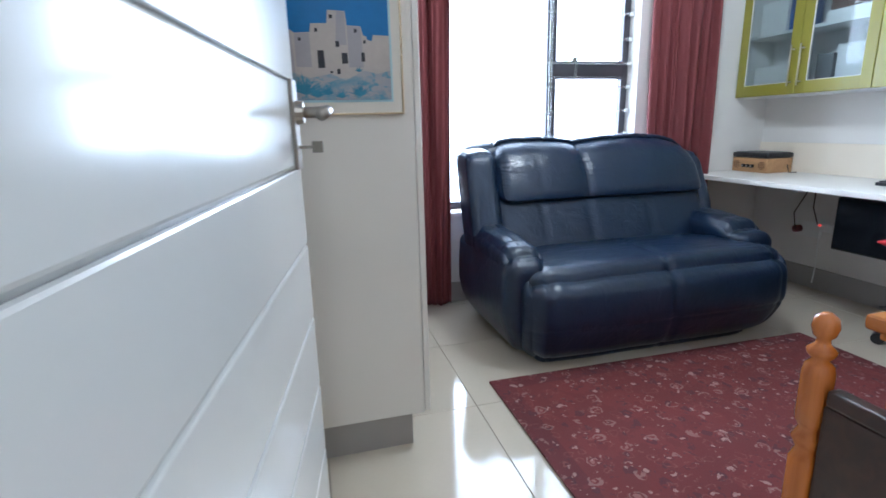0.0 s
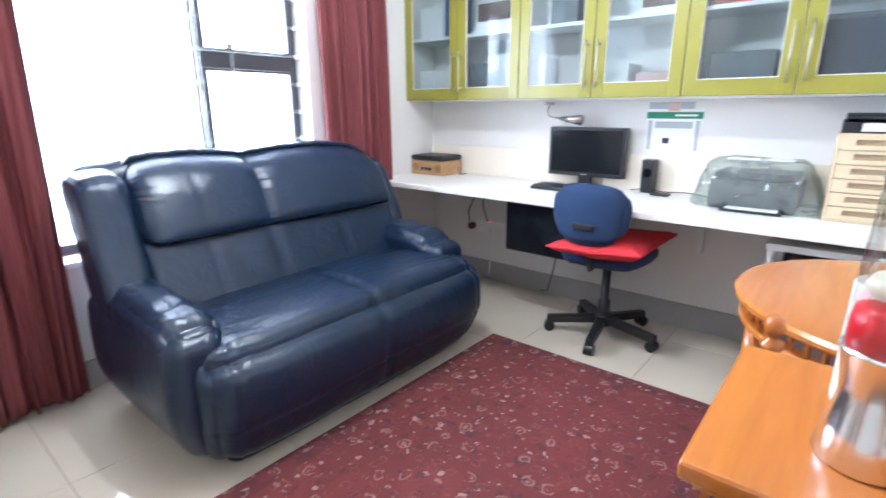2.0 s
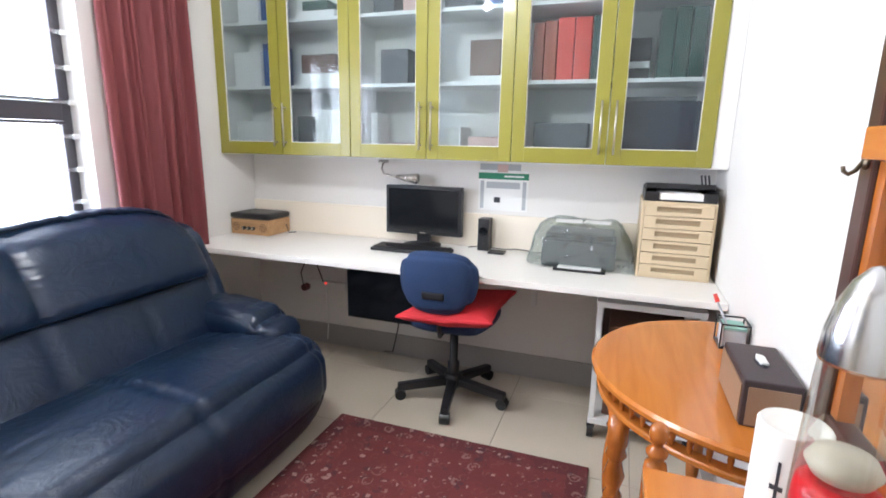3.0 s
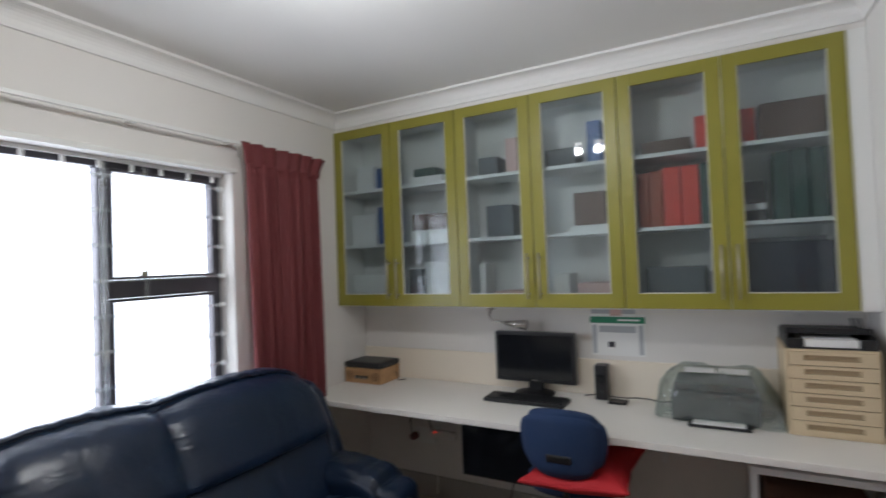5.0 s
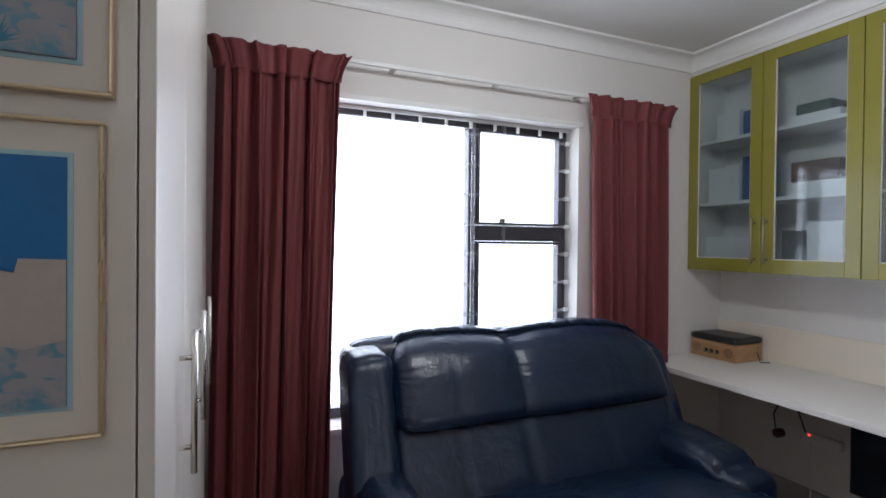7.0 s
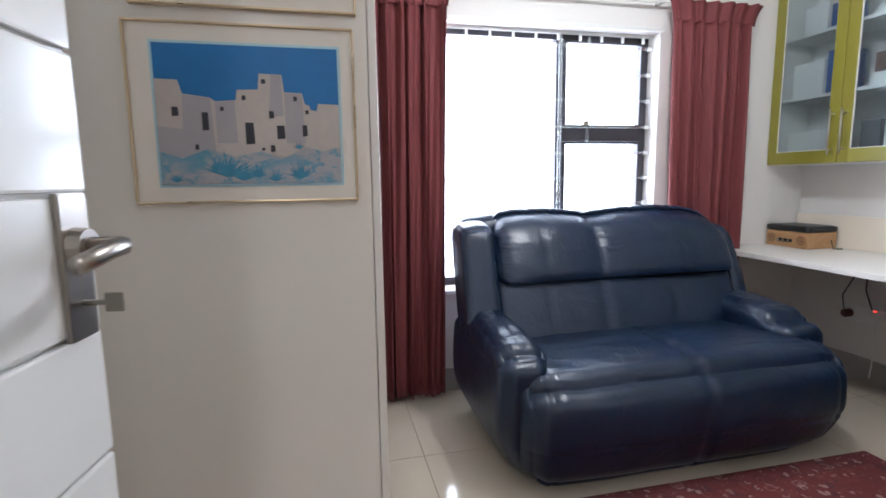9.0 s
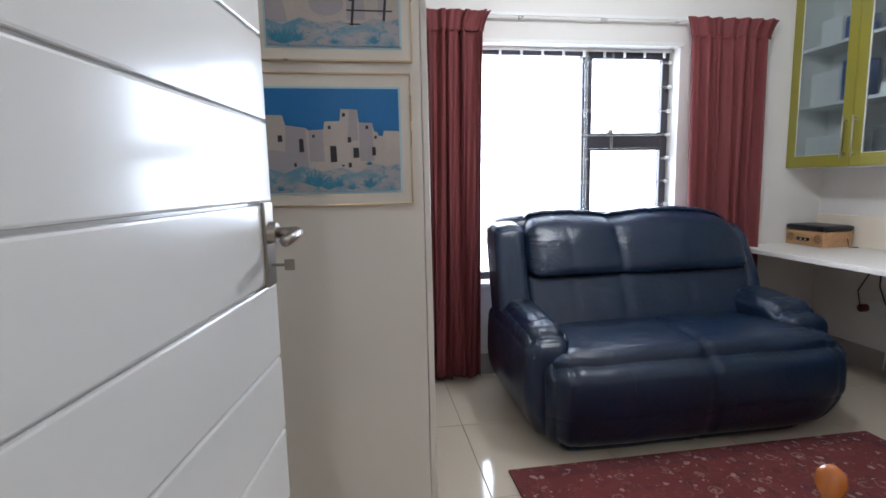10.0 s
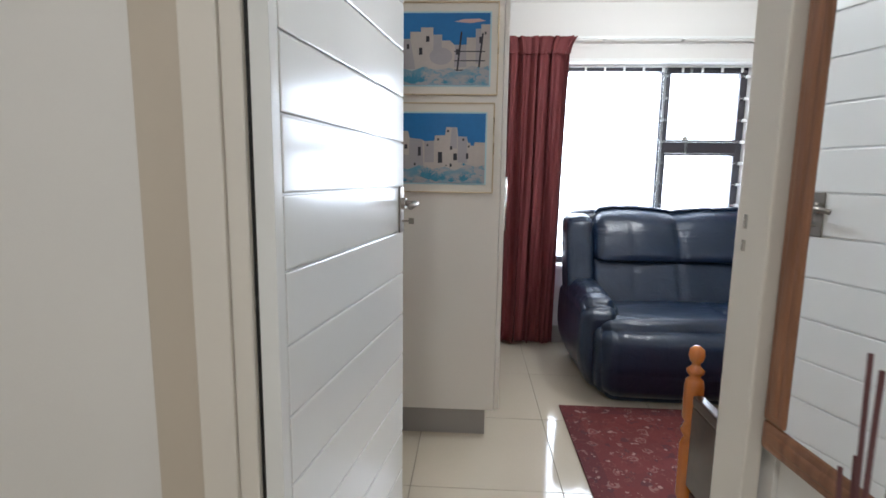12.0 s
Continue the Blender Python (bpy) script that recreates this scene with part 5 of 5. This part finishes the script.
for x, s in ((1.70, 1), (2.375, -1)):
    rack = part("rack_side", box(x - 0.012, YS + 0.05, 0.44, x + 0.012, 1.665, 0.655, bevel=0.004), DARKW, mag, "dark slatted rack side")
    part("rack_floor", box(min(x, x + s * 0.17), YS + 0.05, 0.40, max(x, x + s * 0.17), 1.665, 0.42), DARKW, mag)
    part("rail", box(x - 0.014, YS + 0.05, 0.657, x + 0.014, 1.662, 0.685, bevel=0.005), DARKW, mag, "polished top rail")
    part("front_slat", box(min(x + s * 0.03, x + s * 0.165), 1.655, 0.44, max(x + s * 0.03, x + s * 0.165), 1.672, 0.60, bevel=0.003), DARKW, mag)
    for y in (1.69, YS + 0.045):
        part("post", lathe(POST, (x, y, 0), 20), PINEV, mag, "turned post with ball finial", True)
for k in range(4):
    mg = thing("magazine", (2.25 + 0.025 * k, 1.52, 0.421), "magazine standing in the dark rack", "magazine", "magazines in the rack")
    part("pages", box(2.235 + 0.026 * k, 1.42, 0.421, 2.252 + 0.026 * k, 1.63, 0.70 - 0.012 * (k % 2), bevel=0.002), (PAPER, GREYP, NAVY, PAPER)[k], mg)

LX, LY = 1.985, 1.545
lamp = thing("lava_lamp", (LX, LY, MZ), "lava lamp with red wax and polished metal base", "lamp")
part("foot", lathe([(0.054, 0), (0.056, 0.004), (0.046, 0.050), (0.040, 0.088), (0.041, 0.100), (0.047, 0.146), (0.049, 0.149), (0.049, 0.152)], (LX, LY, MZ), 32), SILVER, lamp, "spun metal base", True)
part("flask", lathe([(0.046, 0.150), (0.0465, 0.18), (0.0450, 0.25), (0.0400, 0.362)], (LX, LY, MZ), 32, cap=False), LGLASS, lamp, "clear glass flask", True)
part("wax", lathe([(0.004, 0.152), (0.0440, 0.153), (0.0435, 0.185), (0.041, 0.202), (0.026, 0.208), (0.012, 0.200), (0.002, 0.198)], (LX, LY, MZ), 28), WAX, lamp, "settled red wax", True)
part("pale_blob", lathe([(0.002, 0.214), (0.030, 0.217), (0.037, 0.230), (0.030, 0.243), (0.002, 0.247)], (LX, LY, MZ), 28), WAXP, lamp, "pale floating wax", True)
part("cap", lathe([(0.0415, 0.352), (0.0425, 0.356), (0.0405, 0.385), (0.034, 0.415), (0.023, 0.441), (0.010, 0.457), (0.002, 0.460)], (LX, LY, MZ), 32), SILVER, lamp, "polished cone cap", True)
KX, KY = 2.145, 1.542
cd = thing("candle", (KX, KY, MZ), "thick white candle with a dark cross on its side", "candle")
part("wax", lathe([(0.046, 0), (0.047, 0.004), (0.047, 0.188), (0.044, 0.192), (0.036, 0.184), (0.004, 0.181)], (KX, KY, MZ), 32), CANDLE, cd, smooth=True)
for a0, a1, z0, z1 in ((148, 153, 0.05, 0.15), (140, 160, 0.105, 0.113)):
    bm = bmesh.new()
    aa = [radians(a0 + (a1 - a0) * k / 4) for k in range(5)]
    lo = [bm.verts.new((KX + 0.0476 * math.cos(a), KY + 0.0476 * math.sin(a), MZ + z0)) for a in aa]
    hi = [bm.verts.new((KX + 0.0476 * math.cos(a), KY + 0.0476 * math.sin(a), MZ + z1)) for a in aa]
    for k in range(4):
        bm.faces.new((lo[k], lo[k + 1], hi[k + 1], hi[k]))
    part("cross_bar", bm, INK, cd, "dark cross")

# ---- hall stand against the door wall ----
hs = thing("hall_stand", (2.1, YS + 0.03, 0.79), "dark mahogany hall mirror stand with coat hooks", "hall stand")
for x in (1.74, 2.425):
    part("stile", box(x, YS + 0.002, 0.79, x + 0.055, YS + 0.034, 1.98, bevel=0.006), MAHOG, hs)
part("top_rail", box(1.795, YS + 0.002, 1.90, 2.425, YS + 0.032, 1.98, bevel=0.006), MAHOG, hs)
part("bottom_rail", box(1.795, YS + 0.002, 0.79, 2.425, YS + 0.032, 0.86, bevel=0.006), MAHOG, hs)
part("shelf_rail", box(1.795, YS + 0.002, 1.335, 2.425, YS + 0.055, 1.39, bevel=0.004), PINE, hs, "orange pine cross rail")
for xa, xb in ((1.797, 1.827), (2.395, 2.423)):
    part("inner_strip", box(xa, YS + 0.002, 0.862, xb, YS + 0.026, 1.333), PINEV, hs, "orange pine inner strip")
part("mirror_plate", box(1.829, YS + 0.002, 0.862, 2.393, YS + 0.012, 1.333), MIRROR, hs, "mirror plate")
part("upper_panel", box(1.797, YS + 0.002, 1.392, 2.423, YS + 0.014, 1.898), MAHOG, hs)
for x in (1.768, 2.452):
    hk = part("coat_hook", lathe([(0.014, 0), (0.012, 0.005), (0.005, 0.008)], (0, 0, 0), 14, tilt=Matrix.Translation((x, YS + 0.034, 1.33)) @ pose(0, 0, 0, -90)), mat("aged_brass", (0.2, 0.16, 0.11), 0.35, 0.9), hs, "aged metal coat hook", True)
    part("prong", tube([(x, YS + 0.04, 1.33), (x, YS + 0.048, 1.315), (x, YS + 0.058, 1.308), (x, YS + 0.066, 1.313), (x, YS + 0.068, 1.322)], 0.004), MATS["aged_brass"], hk, smooth=True)

# ---- door and its frame ----
fr = thing("door_frame_1", (1.14, 1.2, 0), "cream painted pressed steel door frame", "door frame", kind="structure")
# this band wears the darker tint that stands for its shading
part("architrave", box(0.562, YH - 0.008, 0, 0.650, YH - 0.0005, DZ + 0.10, bevel=0.003), ARCH, fr, "architrave tinted darker for its shaded face")
part("left_jamb", joined((0.650, YH - 0.020, 0, 0.714, YS + 0.010, DZ + 0.10), (0.714, YH - 0.012, 0, 0.750, YS - 0.02, DZ), bevel=0.004), STEELF, fr)
# dark strip stands in for the shadow gap between jamb and leaf
part("gap_shade_strip", box(0.7505, YH + 0.002, 0, 0.757, YS - 0.03, DZ - 0.01), GAPSHADE, fr, "black strip for the shade in the hinge gap")
part("right_jamb", joined((DX1, YH + 0.012, 0, DX1 + 0.030, YS + 0.010, DZ + 0.10), bevel=0.004), STEELF, fr)
part("head", joined((0.715, YH - 0.014, DZ, DX1, YS + 0.010, DZ + 0.10), bevel=0.004), STEELF, fr)
part("strike_plate", joined((DX1 - 0.003, 1.340, 1.095, DX1 - 0.0005, 1.350, 1.115), (DX1 - 0.003, 1.340, 1.135, DX1 - 0.0005, 1.350, 1.160), bevel=0.001), CHROME, fr, "steel strike plate")
HPX, HPY = 0.792, 1.262
ang = math.degrees(math.atan2(2.025 - 1.262, 0.905 - 0.793))
leaf_pose = Matrix.Translation((HPX, HPY, 0)) @ pose(0, 0, 0, 0, 0, ang)
door = thing("door_1", (HPX, HPY, 0.008), "white gloss boarded door standing open into the room", "door", kind="structure")


def leafed(bm):
    bmesh.ops.transform(bm, matrix=leaf_pose, verts=bm.verts[:])
    return bm


# leaf's own axes: x from the hinge to the lock edge, y into the leaf's back, z up
part("core", leafed(box(0.002, 0.006, 0.008, 0.769, 0.038, 2.04)), DOORW, door)
part("stile", leafed(joined((0.0, 0.0, 0.008, 0.028, 0.040, 2.042), bevel=0.002)), DOORW, door)
z0 = 0.008
edges = [0.008] + [0.092 + 0.1365 * k for k in range(15)] + [2.042]
for a, b in zip(edges, edges[1:]):
    if b - a > 0.02:
        part("board", leafed(box(0.0285, -0.002, a + 0.0022, 0.770, 0.0058, b - 0.0022, bevel=0.0035)), DOORW, door)
        part("board", leafed(box(0.0285, 0.0382, a + 0.0022, 0.770, 0.046, b - 0.0022, bevel=0.0035)), DOORW, door)
for s, yb in ((-1, -0.002), (1, 0.046)):
    pl = part("lock_plate", leafed(box(0.715, min(yb, yb + s * 0.006), 1.045, 0.757, max(yb, yb + s * 0.006), 1.186, bevel=0.002)), LOCKM, door, "steel lock plate")
    part("lever", leafed(tube([(0.736, yb, 1.135), (0.736, yb + s * 0.035, 1.135), (0.732, yb + s * 0.05, 1.136), (0.715, yb + s * 0.058, 1.137), (0.69, yb + s * 0.060, 1.136), (0.67, yb + s * 0.058, 1.132), (0.655, yb + s * 0.054, 1.128)], 0.0088)), LOCKM, pl, "curved lever handle", True)
    part("rose", leafed(lathe([(0.019, 0), (0.017, 0.012)], (0, 0, 0), 18, tilt=Matrix.Translation((0.736, yb + s * 0.006, 1.135)) @ pose(0, 0, 0, 90 if s < 0 else -90))), LOCKM, pl)
key = part("key", leafed(joined((0.733, -0.030, 1.078, 0.737, -0.008, 1.083), (0.7335, -0.046, 1.071, 0.7365, -0.029, 1.090), bevel=0.001)), DKMET, door, "key left in the lock")
for z in (0.25, 1.75):
    part("hinge", rod((HPX - 0.004, HPY + 0.0, z), (HPX - 0.004, HPY + 0.0, z + 0.09), 0.006), CHROME, door)

# ---- hall: mirror, twigs, lamps ----
mir = thing("hall_mirror", (1.64, 0.8, 0.78), "tall wall mirror in a carved brown wooden frame", "mirror")
my0, my1, mz0, mz1, fw = 0.45, 1.263, 0.775, 1.95, 0.049


def swung(bm):
    bmesh.ops.transform(bm, matrix=SWING, verts=bm.verts[:])
    return bm


for a in ((my0, mz0, my1, mz0 + fw), (my0, mz1 - fw, my1, mz1), (my0, mz0 + fw, my0 + fw, mz1 - fw), (my1 - fw, mz0 + fw, my1, mz1 - fw)):
    fp = part("frame_side", swung(box(1.617, a[0], a[1], 1.657, a[2], a[3], bevel=0.007)), CARVED, mir)
    iy0, iz0, iy1, iz1 = a[0] + 0.012, a[1] + 0.012, a[2] - 0.012, a[3] - 0.012
    part("carved_band", swung(puff(1.6135, iy0, iz0, 1.628, iy1, iz1, 0.008, n=14, wrinkle=0.002, wscale=60)), CARVED, fp, "carved raised band")
part("glass", swung(box(1.6215, my0 + fw - 0.004, mz0 + fw - 0.004, 1.630, my1 - fw + 0.004, mz1 - fw + 0.004)), MIRROR, mir, "silvered mirror glass")
vase = thing("vase", (1.53, 0.93, 0), "tall dark floor vase holding brown twigs", "vase")
part("body", lathe([(0.06, 0), (0.07, 0.02), (0.08, 0.25), (0.055, 0.45), (0.040, 0.52), (0.044, 0.54)], (1.53, 0.93, 0), 28), DARKW, vase, smooth=True)
TWIG = mat("twig_bark", (0.10, 0.03, 0.03), 0.6)
for tx, ty, tz in ((1.548, 0.992, 0.897), (1.548, 0.972, 0.922), (1.545, 0.968, 1.04), (1.54, 0.945, 1.03), (1.53, 0.90, 1.0)):
    tw = thing("twig", (1.53, 0.93, 0.5), "thin reddish brown twig standing in the vase", "twig", "twigs in the vase")
    part("stem", tube([(1.53, 0.93, 0.3), (1.53 + (tx - 1.53) * 0.4, 0.93 + (ty - 0.93) * 0.3, 0.3 + (tz - 0.3) * 0.5), (tx, ty, tz)], 0.0028, 6), TWIG, tw, smooth=True)
wire = thing("wall_cable", (1.654, 1.1, 0.7), "thin dark cable on the wall below the mirror", "cable")
part("wire", tube([(1.654, 1.125, 0.83), (1.654, 1.12, 0.76), (1.654, 1.09, 0.68), (1.654, 1.03, 0.60), (1.654, 0.93, 0.55)], 0.003), BLACK, wire)

cl = thing("ceiling_light", (SPX, (SPY[0] + SPY[1]) / 2, H), "ceiling spot bar with two lit bulbs", "ceiling light")
part("bar", box(SPX - 0.02, SPY[0] - 0.06, H - 0.03, SPX + 0.02, SPY[1] + 0.06, H - 0.001, bevel=0.004), CHROME, cl)
for y in SPY:
    sp = part("spot", lathe([(0.02, 0), (0.035, -0.02), (0.04, -0.03)], (SPX, y, H - 0.03), 20, cap=False), CHROME, cl)
    part("bulb", lathe([(0.004, -0.052), (0.022, -0.048), (0.028, -0.030), (0.018, -0.005)], (SPX, y, H - 0.03), 18), BULB, sp, "lit bulb", True)
# unseen fixture, added to carry the extra hall light
hl = thing("added_hall_fixture", (0.75, -0.2, H), "unseen round white ceiling light added to brighten the hall", "ceiling light")
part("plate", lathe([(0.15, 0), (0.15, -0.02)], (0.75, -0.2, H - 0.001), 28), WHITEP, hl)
part("diffuser", lathe([(0.14, -0.021), (0.13, -0.045), (0.09, -0.06), (0.01, -0.065)], (0.75, -0.2, H - 0.001), 28), DIFF, hl, "glowing diffuser of the added hall light", True)

# ---- floor tiles, last ----
fl = structure("floor", joined((-0.75, -1.4, -0.2, XR, YN, -0.004)), GROUT, "cream polished porcelain tile floor with thin joints", "floor")
tile_me = None
T = 0.60
for i in range(-4, 5):
    for j in range(-7, 4):
        x0, y0 = 1.503 + i * T, 2.268 + j * T
        if x0 > XR or y0 > YN or x0 + T < -0.75 or y0 + T < -1.4:
            continue
        if tile_me is None:
            o = part("tile", box(-T / 2 + 0.0015, -T / 2 + 0.0015, -0.01, T / 2 - 0.0015, T / 2 - 0.0015, 0.0, bevel=0.0012), TILE, None)
            tile_me = o.data
        else:
            o = new("tile", tile_me)
        o.location = (x0 + T / 2, y0 + T / 2, 0)
        o.parent = fl
